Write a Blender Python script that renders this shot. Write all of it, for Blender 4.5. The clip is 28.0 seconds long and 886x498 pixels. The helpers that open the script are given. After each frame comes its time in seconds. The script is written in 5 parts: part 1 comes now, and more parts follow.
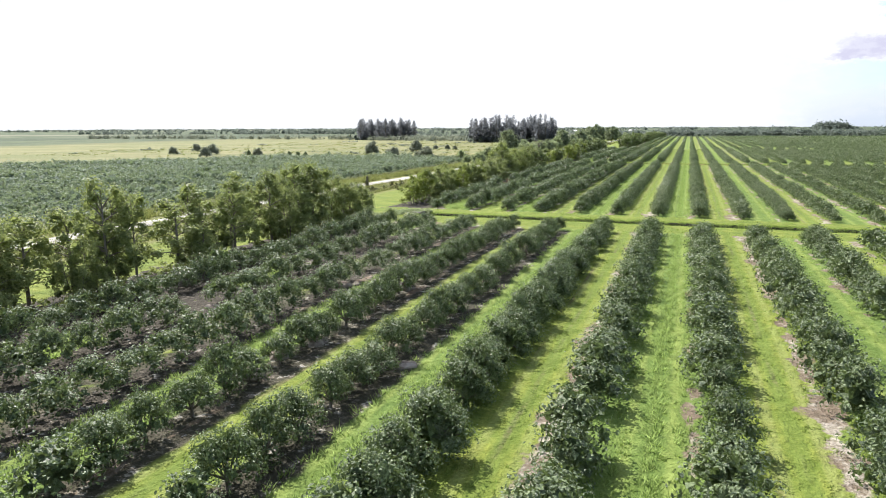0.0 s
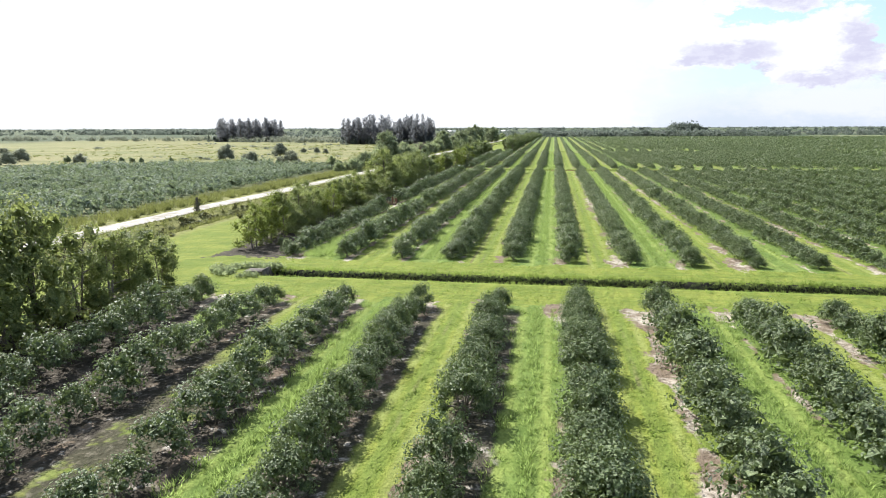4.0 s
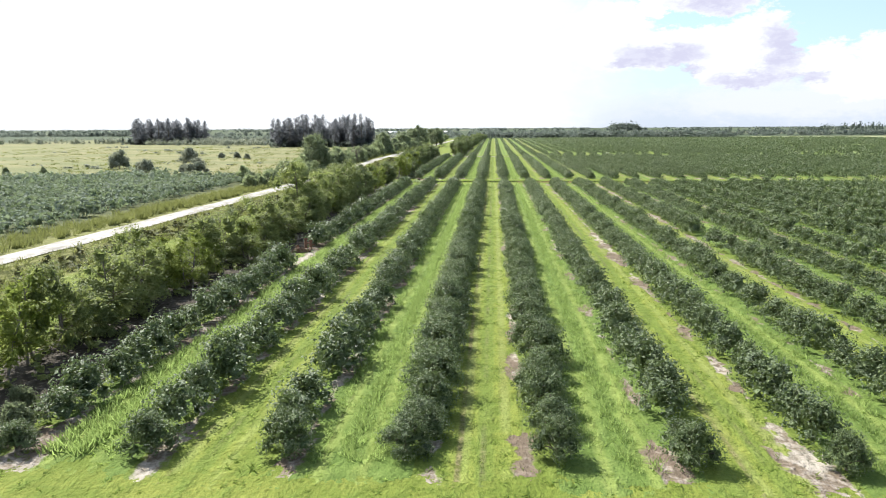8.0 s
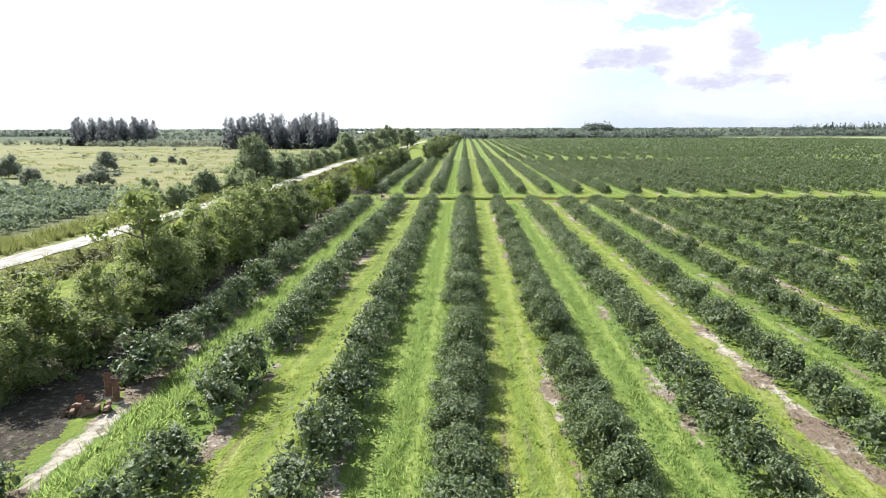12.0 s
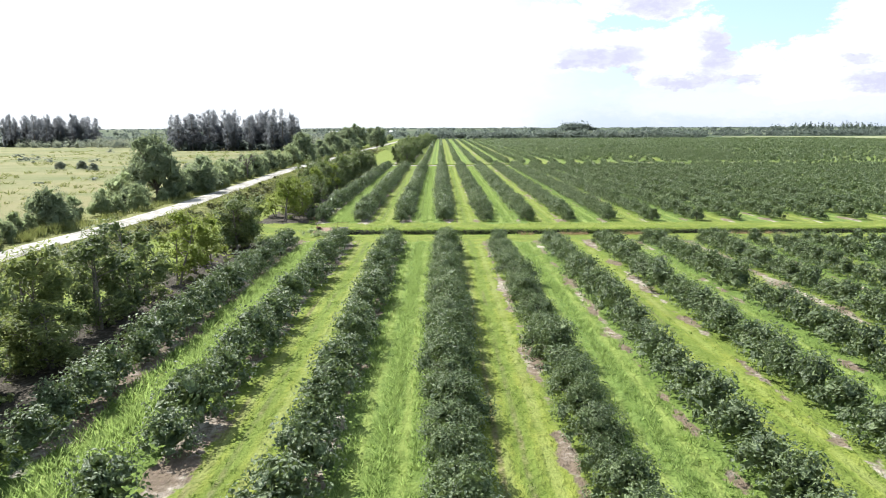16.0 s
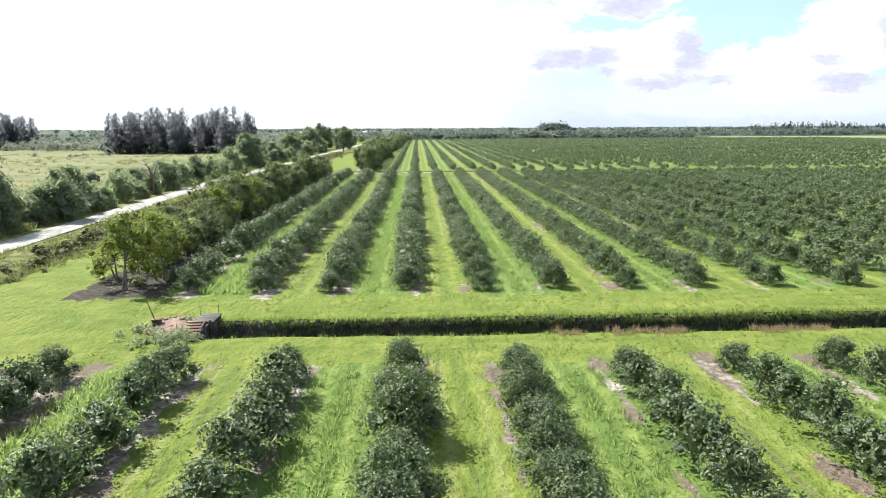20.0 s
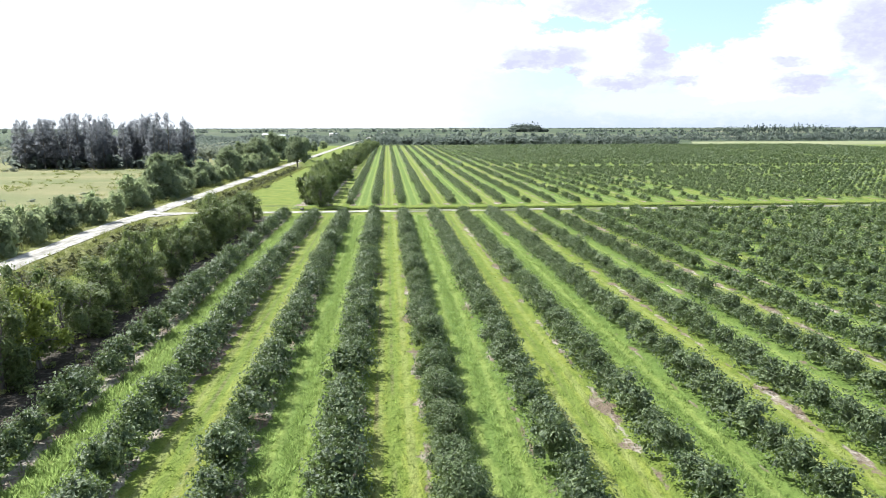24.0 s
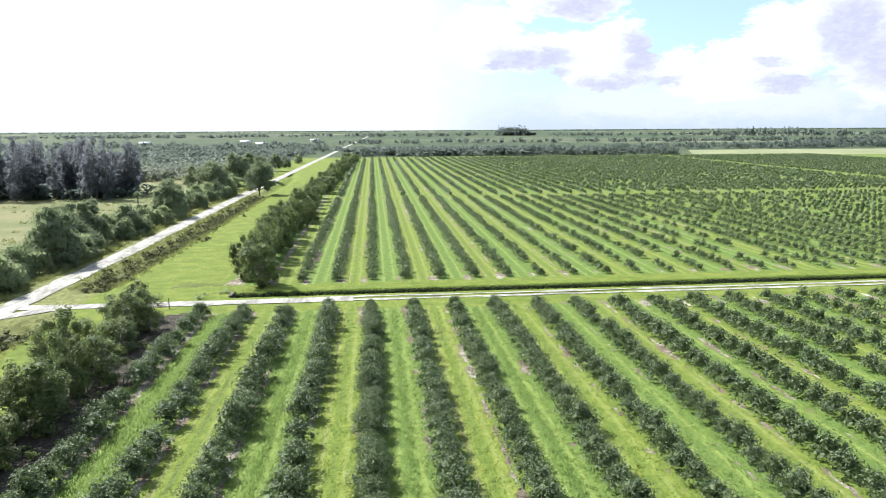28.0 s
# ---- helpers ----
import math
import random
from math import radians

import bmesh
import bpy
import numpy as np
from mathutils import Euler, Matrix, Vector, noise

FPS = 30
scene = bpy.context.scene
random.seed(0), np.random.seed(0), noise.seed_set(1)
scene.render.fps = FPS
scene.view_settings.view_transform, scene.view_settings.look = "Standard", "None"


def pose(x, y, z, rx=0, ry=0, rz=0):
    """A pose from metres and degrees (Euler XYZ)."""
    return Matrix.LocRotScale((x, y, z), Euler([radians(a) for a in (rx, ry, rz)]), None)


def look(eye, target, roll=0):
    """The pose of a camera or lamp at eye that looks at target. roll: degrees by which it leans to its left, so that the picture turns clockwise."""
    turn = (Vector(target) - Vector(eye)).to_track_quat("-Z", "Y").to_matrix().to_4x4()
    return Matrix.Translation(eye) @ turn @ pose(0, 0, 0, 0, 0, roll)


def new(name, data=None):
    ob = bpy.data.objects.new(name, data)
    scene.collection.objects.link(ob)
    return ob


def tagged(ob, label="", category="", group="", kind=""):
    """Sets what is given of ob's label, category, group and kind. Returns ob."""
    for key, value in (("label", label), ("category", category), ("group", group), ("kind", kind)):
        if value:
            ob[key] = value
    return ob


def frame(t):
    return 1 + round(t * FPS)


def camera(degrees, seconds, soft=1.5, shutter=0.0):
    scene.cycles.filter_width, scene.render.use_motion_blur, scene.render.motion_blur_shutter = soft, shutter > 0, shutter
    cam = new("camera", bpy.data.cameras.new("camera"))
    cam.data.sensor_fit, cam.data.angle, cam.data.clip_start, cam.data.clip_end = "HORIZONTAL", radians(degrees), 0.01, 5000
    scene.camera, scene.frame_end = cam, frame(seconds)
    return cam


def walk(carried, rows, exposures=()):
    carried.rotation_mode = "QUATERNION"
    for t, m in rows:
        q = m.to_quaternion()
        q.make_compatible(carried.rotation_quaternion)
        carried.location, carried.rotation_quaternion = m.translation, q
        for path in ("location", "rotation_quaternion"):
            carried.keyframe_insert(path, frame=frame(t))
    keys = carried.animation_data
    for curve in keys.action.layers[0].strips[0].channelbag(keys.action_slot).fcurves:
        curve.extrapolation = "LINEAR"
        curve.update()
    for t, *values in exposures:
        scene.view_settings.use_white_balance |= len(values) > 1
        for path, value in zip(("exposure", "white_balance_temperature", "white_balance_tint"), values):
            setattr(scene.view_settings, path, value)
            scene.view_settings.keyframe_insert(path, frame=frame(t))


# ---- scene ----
cam = camera(66.8, 28.0, soft=0.85)
PATH = [
    (0, (-2.983, 3.782, 12.366), (-3.654, 5.632, 12.008), -0.3),
    (0.5, (-4.468, 7.438, 12.383), (-5.094, 9.303, 12.024), -0.3),
    (1, (-5.654, 11.79, 12.357), (-6.266, 13.66, 11.998), -0.3),
    (1.5, (-7.168, 15.915, 12.481), (-7.71, 17.807, 12.122), -0.3),
    (2, (-8.548, 20.417, 12.526), (-9.057, 22.318, 12.166), -0.3),
    (2.5, (-9.919, 24.743, 12.567), (-10.425, 26.644, 12.208), -0.3),
    (3, (-11.147, 29.329, 12.604), (-11.654, 31.23, 12.244), -0.4),
    (3.5, (-12.538, 34.021, 12.514), (-12.935, 35.948, 12.157), -0.3),
    (5.5, (-16.507, 52.509, 13.017), (-16.765, 54.459, 12.657), -0.2),
    (6, (-17.316, 57.377, 13.024), (-17.575, 59.327, 12.663), -0.3),
    (6.5, (-18.151, 62.22, 13.039), (-18.405, 64.171, 12.679), -0.3),
    (7, (-18.74, 67.11, 12.976), (-18.905, 69.071, 12.617), -0.3),
    (7.5, (-19.427, 72.062, 12.945), (-19.572, 74.024, 12.587), -0.3),
    (8, (-19.894, 77.051, 12.876), (-20.041, 79.013, 12.518), -0.3),
    (8.5, (-20.402, 82.315, 12.872), (-20.543, 84.278, 12.514), -0.3),
    (9, (-20.87, 87.326, 12.793), (-21.003, 89.289, 12.437), -0.3),
    (9.5, (-21.366, 92.098, 12.806), (-21.494, 94.062, 12.449), -0.3),
    (10, (-21.754, 97.018, 12.75), (-21.864, 98.983, 12.394), -0.3),
    (10.5, (-22.053, 102.076, 12.805), (-22.127, 104.042, 12.448), -0.3),
    (11, (-22.345, 107.076, 12.786), (-22.417, 109.042, 12.428), -0.3),
    (11.5, (-22.66, 112.032, 12.744), (-22.73, 113.999, 12.387), -0.3),
    (12, (-22.789, 116.841, 12.75), (-22.853, 118.808, 12.392), -0.2),
    (12.5, (-22.852, 121.94, 12.697), (-22.902, 123.907, 12.341), -0.2),
    (14.5, (-23.627, 144.665, 12.376), (-23.624, 146.633, 12.018), -0.3),
    (15, (-23.519, 149.606, 12.333), (-23.52, 151.574, 11.976), -0.3),
    (15.5, (-23.441, 154.724, 12.275), (-23.434, 156.691, 11.915), -0.2),
    (16, (-23.307, 159.385, 12.179), (-23.3, 161.353, 11.82), -0.2),
    (16.5, (-23.216, 164.25, 12.157), (-23.21, 166.217, 11.797), -0.2),
    (17, (-23.166, 169.063, 12.107), (-23.157, 171.031, 11.747), -0.2),
    (17.5, (-23.107, 173.992, 12.039), (-23.095, 175.959, 11.678), -0.1),
    (18, (-22.98, 178.781, 11.971), (-22.967, 180.748, 11.61), -0.1),
    (18.5, (-22.596, 183.799, 11.885), (-22.589, 185.766, 11.525), -0.2),
    (19, (-22.402, 188.627, 11.82), (-22.395, 190.595, 11.462), -0.3),
    (19.5, (-22.213, 193.55, 11.797), (-22.205, 195.518, 11.438), -0.3),
    (20, (-22.009, 198.264, 11.776), (-21.936, 200.23, 11.418), -0.3),
    (20.5, (-21.845, 203.095, 11.733), (-21.715, 205.058, 11.373), -0.3),
    (21, (-21.688, 207.838, 11.685), (-21.556, 209.801, 11.326), -0.3),
    (21.5, (-21.545, 212.207, 11.746), (-21.408, 214.17, 11.388), -0.1),
    (23.5, (-20.593, 236.883, 15.595), (-20.437, 238.844, 15.233), -0.1),
    (24, (-20.28, 241.739, 16.484), (-20.119, 243.7, 16.123), -0.1),
    (24.5, (-19.896, 246.575, 17.362), (-19.729, 248.535, 17.002), -0.2),
    (25, (-19.555, 251.387, 18.188), (-19.373, 253.345, 17.828), -0.2),
    (25.5, (-19.112, 256.154, 18.963), (-18.919, 258.112, 18.604), -0.3),
    (26, (-18.466, 261.211, 19.735), (-18.272, 263.169, 19.377), -0.3),
    (26.5, (-18.16, 266.207, 20.729), (-17.962, 268.165, 20.371), -0.3),
    (27, (-17.773, 270.998, 21.906), (-17.572, 272.956, 21.548), -0.3),
    (27.5, (-17.368, 275.643, 23.1), (-17.166, 277.6, 22.742), -0.3),
    (28, (-16.835, 280.384, 23.836), (-16.633, 282.341, 23.477), -0.3),
]
EXPOSURE = 1.21
walk(cam, [(t, look(eye, target, roll)) for t, eye, target, roll in PATH], exposures=[(0, EXPOSURE - 0.08, 6150, 12), (8, EXPOSURE - 0.08, 6130, 11), (14, EXPOSURE, 6080, 10), (22, EXPOSURE, 5960, 9), (28, EXPOSURE - 0.06, 5860, 9)])

# ---------------------------------------------------------------- plan, in metres
ROW_X0, ROW_STEP, TREE_STEP = -33.75, 5.45, 2.25          # orchard rows run along y
BLOCKS = [(-30.0, 84.5), (101.0, 229.5), (246.0, 366.5), (384.5, 505.0), (514.0, 792.0)]
DITCHES = [(-38.6, 92.1, 94.7), (-34.8, 235.3, 238.9), (-37.5, 375.6, 378.4)]   # west end, south lip, north lip
ROW_SOIL = [(-1, 0.45), (0, 0.20), (1, 0.06), (2, 0.0), (3, -0.02), (4, -0.04), (5, 0.15), (6, -0.12), (7, 0.14), (8, -0.16), (9, 0.08)]   # bare soil beside each row, in metres
ROAD = [(-300, -72.0), (0, -70.0), (65, -69.2), (115, -69.0), (138, -68.5), (155, -67.5), (178, -66.8), (202, -65.8), (226, -65.4), (240, -64.2), (256, -63.7), (290, -64.5), (325, -65.8), (358, -66.6),
        (372, -66.0), (390, -65.5), (410, -64.8), (450, -64.2), (530, -62.8), (770, -57.0), (1050, -50.0), (2500, -14.0), (4500, 36.0)]


def road_x(y):
    return float(np.interp(y, [p[0] for p in ROAD], [p[1] for p in ROAD]))


# ---------------------------------------------------------------- world and sun
SUN_ELEV, SUN_FROM = 46.5, -52.0
world = bpy.data.worlds.new("sky")
scene.world = world
world.use_nodes = True


class Graph:
    """Short hand for node trees."""

    def __init__(self, tree):
        self.tree = tree

    def node(self, kind, **props):
        n = self.tree.nodes.new(kind)
        for key, value in props.items():
            setattr(n, key, value)
        return n

    def put(self, socket, value):
        if isinstance(value, bpy.types.NodeSocket):
            self.tree.links.new(value, socket)
        elif value is not None:
            if hasattr(socket.default_value, "__len__") and len(socket.default_value) == 4 and len(value) == 3:
                value = (*value, 1)
            socket.default_value = value

    def math(self, op, a, b=None, c=None, clamp=False):
        n = self.node("ShaderNodeMath", operation=op, use_clamp=clamp)
        for s, v in zip(n.inputs, (a, b, c)):
            self.put(s, v)
        return n.outputs[0]

    def step(self, value, low, high):
        n = self.node("ShaderNodeMapRange", interpolation_type="SMOOTHSTEP")
        self.put(n.inputs[0], value)
        self.put(n.inputs[1], low)
        self.put(n.inputs[2], high)
        return n.outputs[0]

    def mix(self, fac, a, b, blend="MIX"):
        n = self.node("ShaderNodeMix", data_type="RGBA", blend_type=blend)
        self.put(n.inputs[0], fac)
        self.put(n.inputs[6], a)
        self.put(n.inputs[7], b)
        return n.outputs[2]

    def noise(self, vector, scale, detail=3.0, rough=0.55, colour=False, warp=0.0):
        n = self.node("ShaderNodeTexNoise")
        self.put(n.inputs["Vector"], vector)
        self.put(n.inputs["Scale"], scale)
        self.put(n.inputs["Detail"], detail)
        self.put(n.inputs["Roughness"], rough)
        self.put(n.inputs["Distortion"], warp)
        return n.outputs[1 if colour else 0]

    def vec(self, x, y, z):
        n = self.node("ShaderNodeCombineXYZ")
        for s, v in zip(n.inputs, (x, y, z)):
            self.put(s, v)
        return n.outputs[0]

    def xyz(self, vector):
        n = self.node("ShaderNodeSeparateXYZ")
        self.put(n.inputs[0], vector)
        return n.outputs

    def stretch(self, vector, x, y, z):
        n = self.node("ShaderNodeVectorMath", operation="MULTIPLY")
        self.put(n.inputs[0], vector)
        n.inputs[1].default_value = (x, y, z)
        return n.outputs[0]


def build_sky():
    g = Graph(world.node_tree)
    world.node_tree.nodes.clear()
    sky = g.node("ShaderNodeTexSky", sky_type="NISHITA", sun_disc=False)
    sky.sun_elevation, sky.sun_rotation = radians(SUN_ELEV), radians(SUN_FROM)
    sky.air_density, sky.dust_density, sky.ozone_density = 1.0, 1.5, 1.2
    way = g.node("ShaderNodeTexCoord").outputs["Generated"]
    x, y, z = g.xyz(way)
    az = g.math("MULTIPLY", g.math("ARCTAN2", x, y), 57.2958)          # degrees to the right of +y
    el = g.math("MULTIPLY", g.math("ARCSINE", z), 57.2958)
    flat = g.vec(az, g.math("MULTIPLY", el, 1.9), 0.0)
    rough = g.noise(flat, 0.16, 6.0, 0.6)
    fine = g.noise(flat, 0.5, 5.0, 0.6)
    tiny = g.noise(flat, 1.5, 5.0, 0.62)
    wobble = g.math("MULTIPLY_ADD", g.math("SUBTRACT", rough, 0.5), 9.0, g.math("MULTIPLY", g.math("SUBTRACT", fine, 0.5), 6.0))
    wobble = g.math("MULTIPLY_ADD", g.math("SUBTRACT", tiny, 0.5), 3.0, wobble)

    # billows push the outlines of the clouds about
    coarse, small = g.xyz(g.noise(flat, 0.33, 4.0, 0.6, colour=True)), g.xyz(g.noise(flat, 1.1, 6.0, 0.68, colour=True))

    def pushed(value, i, far, near):
        value = g.math("MULTIPLY_ADD", g.math("SUBTRACT", coarse[i], 0.5), far, value)
        return g.math("MULTIPLY_ADD", g.math("SUBTRACT", small[i], 0.5), near, value)

    az_b, el_b = pushed(az, 0, 3.4, 2.4), pushed(el, 1, 1.7, 1.5)

    def puff(a, e, wa, we):
        da = g.math("DIVIDE", g.math("SUBTRACT", az_b, a), wa)
        de = g.math("DIVIDE", g.math("SUBTRACT", el_b, e), we)
        d = g.math("SQRT", g.math("ADD", g.math("MULTIPLY", da, da), g.math("MULTIPLY", de, de)))
        return g.math("SUBTRACT", 1.0, d)

    def most(shapes):
        best = None
        for h in shapes:
            p = puff(*h)
            best = p if best is None else g.math("MAXIMUM", best, p)
        return best

    heap = most([(13.0, 6.0, 5.0, 1.7), (17.5, 5.6, 3.0, 2.2), (20.2, 6.3, 2.5, 2.3), (19.6, 4.3, 4.4, 1.6), (24.8, 4.4, 2.2, 1.6), (17.0, 9.6, 3.8, 1.5), (12.6, 9.6, 1.6, 1.6),
                 (29.5, 4.6, 3.2, 2.2), (32.0, 6.0, 3.4, 2.9), (34.6, 7.6, 2.6, 3.1), (37.2, 6.0, 3.2, 3.6), (28.6, 3.4, 6.0, 1.7), (41.0, 4.0, 5.5, 3.6), (9.0, 7.0, 4.0, 3.0), (56.0, 6.0, 9.0, 5.0)])
    cloud = g.step(g.math("MULTIPLY_ADD", wobble, 0.05, heap), -0.03, 0.18)
    bank = g.step(g.math("MULTIPLY_ADD", wobble, 0.09, puff(26.0, 1.9, 22.0, 2.2)), 0.0, 0.7)
    veil = g.step(g.math("MULTIPLY_ADD", wobble, 0.8, az), 13.0, 3.0)      # thin bright cloud towards the sun
    low = g.step(el, 4.2, 0.2)
    # the sides turned from the sun and the flat undersides are greyer than the tops
    under = most([(13.2, 5.35, 4.4, 0.95), (10.6, 5.0, 2.2, 0.5), (21.6, 5.6, 1.6, 2.4), (19.8, 3.4, 3.4, 0.75), (23.6, 3.4, 1.8, 0.6), (17.0, 9.4, 3.4, 1.3), (15.2, 4.2, 1.2, 0.5),
                  (36.4, 6.4, 2.3, 3.1), (38.6, 4.4, 3.0, 2.4), (33.0, 3.1, 3.6, 0.8), (31.0, 4.6, 1.6, 0.5), (9.0, 3.4, 0.9, 0.8), (57.0, 4.0, 7.0, 2.0)])
    under = g.step(g.math("MULTIPLY_ADD", wobble, 0.13, under), -0.06, 0.62)
    billow = g.step(g.math("MULTIPLY_ADD", g.math("SUBTRACT", tiny, 0.5), 0.8, fine), 0.40, 0.66)
    under = g.math("MULTIPLY", under, g.math("MULTIPLY_ADD", billow, -0.30, 1.0))
    body = g.mix(under, (0.482, 0.482, 0.486, 1), (0.345, 0.336, 0.398, 1))
    base = g.mix(1.0, sky.outputs[0], (0.084, 0.097, 0.094, 1), "MULTIPLY")
    pale = g.mix(0.30, base, (0.44, 0.462, 0.475, 1))
    col = g.mix(g.math("MULTIPLY", low, 0.8), pale, (0.37, 0.403, 0.458, 1))
    col = g.mix(g.math("MULTIPLY", bank, 0.75), col, (0.462, 0.462, 0.476, 1))
    col = g.mix(veil, col, (0.49, 0.494, 0.489, 1))
    col = g.mix(cloud, col, body)
    # the rest of the sky dome is broken cloud
    high = g.step(g.math("MULTIPLY_ADD", g.math("SUBTRACT", g.noise(way, 3.0, 4.0), 0.5), 30.0, el), 14.0, 34.0)
    col = g.mix(high, col, g.mix(g.step(g.noise(way, 2.2, 5.0), 0.42, 0.62), base, (0.46, 0.47, 0.50, 1)))
    back = g.node("ShaderNodeBackground")
    g.put(back.inputs[0], col)
    back.inputs[1].default_value = 1.0
    out = g.node("ShaderNodeOutputWorld")
    g.put(out.inputs[0], back.outputs[0])


build_sky()
sun = new("sun", bpy.data.lights.new("sun", "SUN"))
sun.data.energy, sun.data.angle, sun.data.color = 4.9, radians(0.6), (1.0, 0.95, 0.86)
a = radians(SUN_FROM)
sun_at = Vector((math.sin(a) * math.cos(radians(SUN_ELEV)), math.cos(a) * math.cos(radians(SUN_ELEV)), math.sin(radians(SUN_ELEV))))
sun.matrix_world = look(sun_at * 100, (0, 0, 0))


# ---------------------------------------------------------------- materials
def material(name):
    m = bpy.data.materials.new(name)
    m.use_nodes = True
    g = Graph(m.node_tree)
    bsdf = m.node_tree.nodes["Principled BSDF"]
    return m, g, bsdf


def leaf_material(name, dark, light, gloss=0.4, through_light=0.3, glow=(0.22, 0.30, 0.07), spread=0.5, spec=0.3, grain=11.0):
    """Leaves: two greens that vary from leaf to leaf and from plant to plant, glossy, with light coming through."""
    m, g, bsdf = material(name)
    tree = m.node_tree
    geo, info = g.node("ShaderNodeNewGeometry"), g.node("ShaderNodeObjectInfo")
    each = g.math("MULTIPLY_ADD", info.outputs["Random"], spread, g.math("MULTIPLY", geo.outputs["Random Per Island"], 1.0 - spread))
    col = g.mix(each, dark, light)
    spot = g.noise(g.node("ShaderNodeTexCoord").outputs["Object"], 2.2, 3.0)
    col = g.mix(g.step(spot, 0.35, 0.75), col, g.mix(0.35, col, light))
    # each blade stands for a spray of small leaves
    spray = g.noise(g.node("ShaderNodeTexCoord").outputs["Object"], grain, 3.0, 0.6)
    col = g.mix(g.step(spray, 0.54, 0.40), col, g.mix(1.0, col, (0.55, 0.58, 0.52, 1), "MULTIPLY"))
    col = g.mix(g.step(spray, 0.55, 0.66), col, g.mix(1.0, g.mix(0.6, col, light), (1.25, 1.2, 1.3, 1), "MULTIPLY"))
    bump = g.node("ShaderNodeBump")
    bump.inputs["Strength"].default_value, bump.inputs["Distance"].default_value = 1.0, 1.2 / grain
    g.put(bump.inputs["Height"], spray)
    g.put(bsdf.inputs["Normal"], bump.outputs[0])
    g.put(bsdf.inputs["Base Color"], col)
    bsdf.inputs["Roughness"].default_value = gloss
    bsdf.inputs["Specular IOR Level"].default_value = spec
    lit = g.node("ShaderNodeBsdfTranslucent")
    g.put(lit.inputs[0], g.mix(0.5, col, glow))
    both = g.node("ShaderNodeMixShader")
    both.inputs[0].default_value = through_light
    tree.links.new(bsdf.outputs[0], both.inputs[1])
    tree.links.new(lit.outputs[0], both.inputs[2])
    tree.links.new(both.outputs[0], tree.nodes["Material Output"].inputs[0])
    return m


def rough_material(name, dark, light, scale, rough=0.9, bump=0.3, stretch=(1, 1, 1), spec=0.3):
    m, g, bsdf = material(name)
    at = g.stretch(g.node("ShaderNodeTexCoord").outputs["Object"], *stretch)
    coarse, fine = g.noise(at, scale * 0.25, 3.0), g.noise(at, scale, 6.0, 0.65)
    both = g.math("ADD", g.math("MULTIPLY", coarse, 0.5), g.math("MULTIPLY", fine, 0.5))
    g.put(bsdf.inputs["Base Color"], g.mix(g.step(both, 0.35, 0.66), dark, light))
    bsdf.inputs["Roughness"].default_value = rough
    bsdf.inputs["Specular IOR Level"].default_value = spec
    b = g.node("ShaderNodeBump")
    b.inputs["Strength"].default_value, b.inputs["Distance"].default_value = bump, 0.03
    g.put(b.inputs["Height"], fine)
    g.put(bsdf.inputs["Normal"], b.outputs[0])
    return m


GUAVA = leaf_material("orchard_leaf", (0.018, 0.040, 0.013, 1), (0.190, 0.244, 0.104, 1), 0.36, 0.20, spread=0.15, spec=0.38, grain=16.0)
GUAVA_FAR = leaf_material("orchard_leaf_far", (0.022, 0.046, 0.016, 1), (0.190, 0.242, 0.108, 1), 0.40, 0.22, spread=0.0, spec=0.5, grain=12.0)
# Windbreak greens, lifted in colour to include the hazy glare over them.
WIND = leaf_material("windbreak_leaf", (0.090, 0.125, 0.054, 1), (0.375, 0.415, 0.150, 1), 0.45, 0.48, glow=(0.29, 0.34, 0.09))
WIND_DEEP = leaf_material("windbreak_deep_leaf", (0.056, 0.086, 0.036, 1), (0.250, 0.297, 0.108, 1), 0.45, 0.36, glow=(0.20, 0.25, 0.07))
WIND_PALE = leaf_material("windbreak_pale_leaf", (0.17, 0.215, 0.035, 1), (0.32, 0.345, 0.065, 1), 0.6, 0.4)
# Greyish needles, paled and blued in colour to carry the distance haze.
CASUARINA = leaf_material("hazy_needle_foliage", (0.165, 0.175, 0.188, 1), (0.205, 0.215, 0.228, 1), 0.9, 0.66, glow=(0.27, 0.28, 0.30), spec=0.08, grain=4.0)
# Bush greens made paler and greyer, so haze is part of the colour.
BUSH = leaf_material("bush_leaf", (0.125, 0.158, 0.092, 1), (0.310, 0.350, 0.210, 1), 0.75, 0.46, glow=(0.26, 0.31, 0.15), spec=0.15)
BUSH_PALE = leaf_material("pale_bush_leaf", (0.225, 0.270, 0.145, 1), (0.40, 0.445, 0.255, 1), 0.75, 0.56, glow=(0.34, 0.40, 0.19), spec=0.15)
# Pasture bushes and hedges, with distance haze mixed into their grey.
BUSH_GREY = leaf_material("grey_bush_leaf", (0.185, 0.205, 0.155, 1), (0.30, 0.32, 0.24, 1), 0.8, 0.42, glow=(0.29, 0.31, 0.22))
CROP = leaf_material("crop_leaf", (0.095, 0.125, 0.088, 1), (0.375, 0.42, 0.325, 1), 0.75, 0.3, spread=0.0, spec=0.2)
# Far trees, their green lightened to blue-grey as painted haze.
BELT = leaf_material("hazy_wood_leaf", (0.118, 0.142, 0.122, 1), (0.160, 0.185, 0.158, 1), 0.9, 0.66, glow=(0.20, 0.23, 0.19), spread=0.0, spec=0.05, grain=0.25)
REED = leaf_material("dry_reed", (0.17, 0.195, 0.062, 1), (0.28, 0.295, 0.11, 1), 0.8, 0.35, glow=(0.32, 0.34, 0.09), spread=0.0)
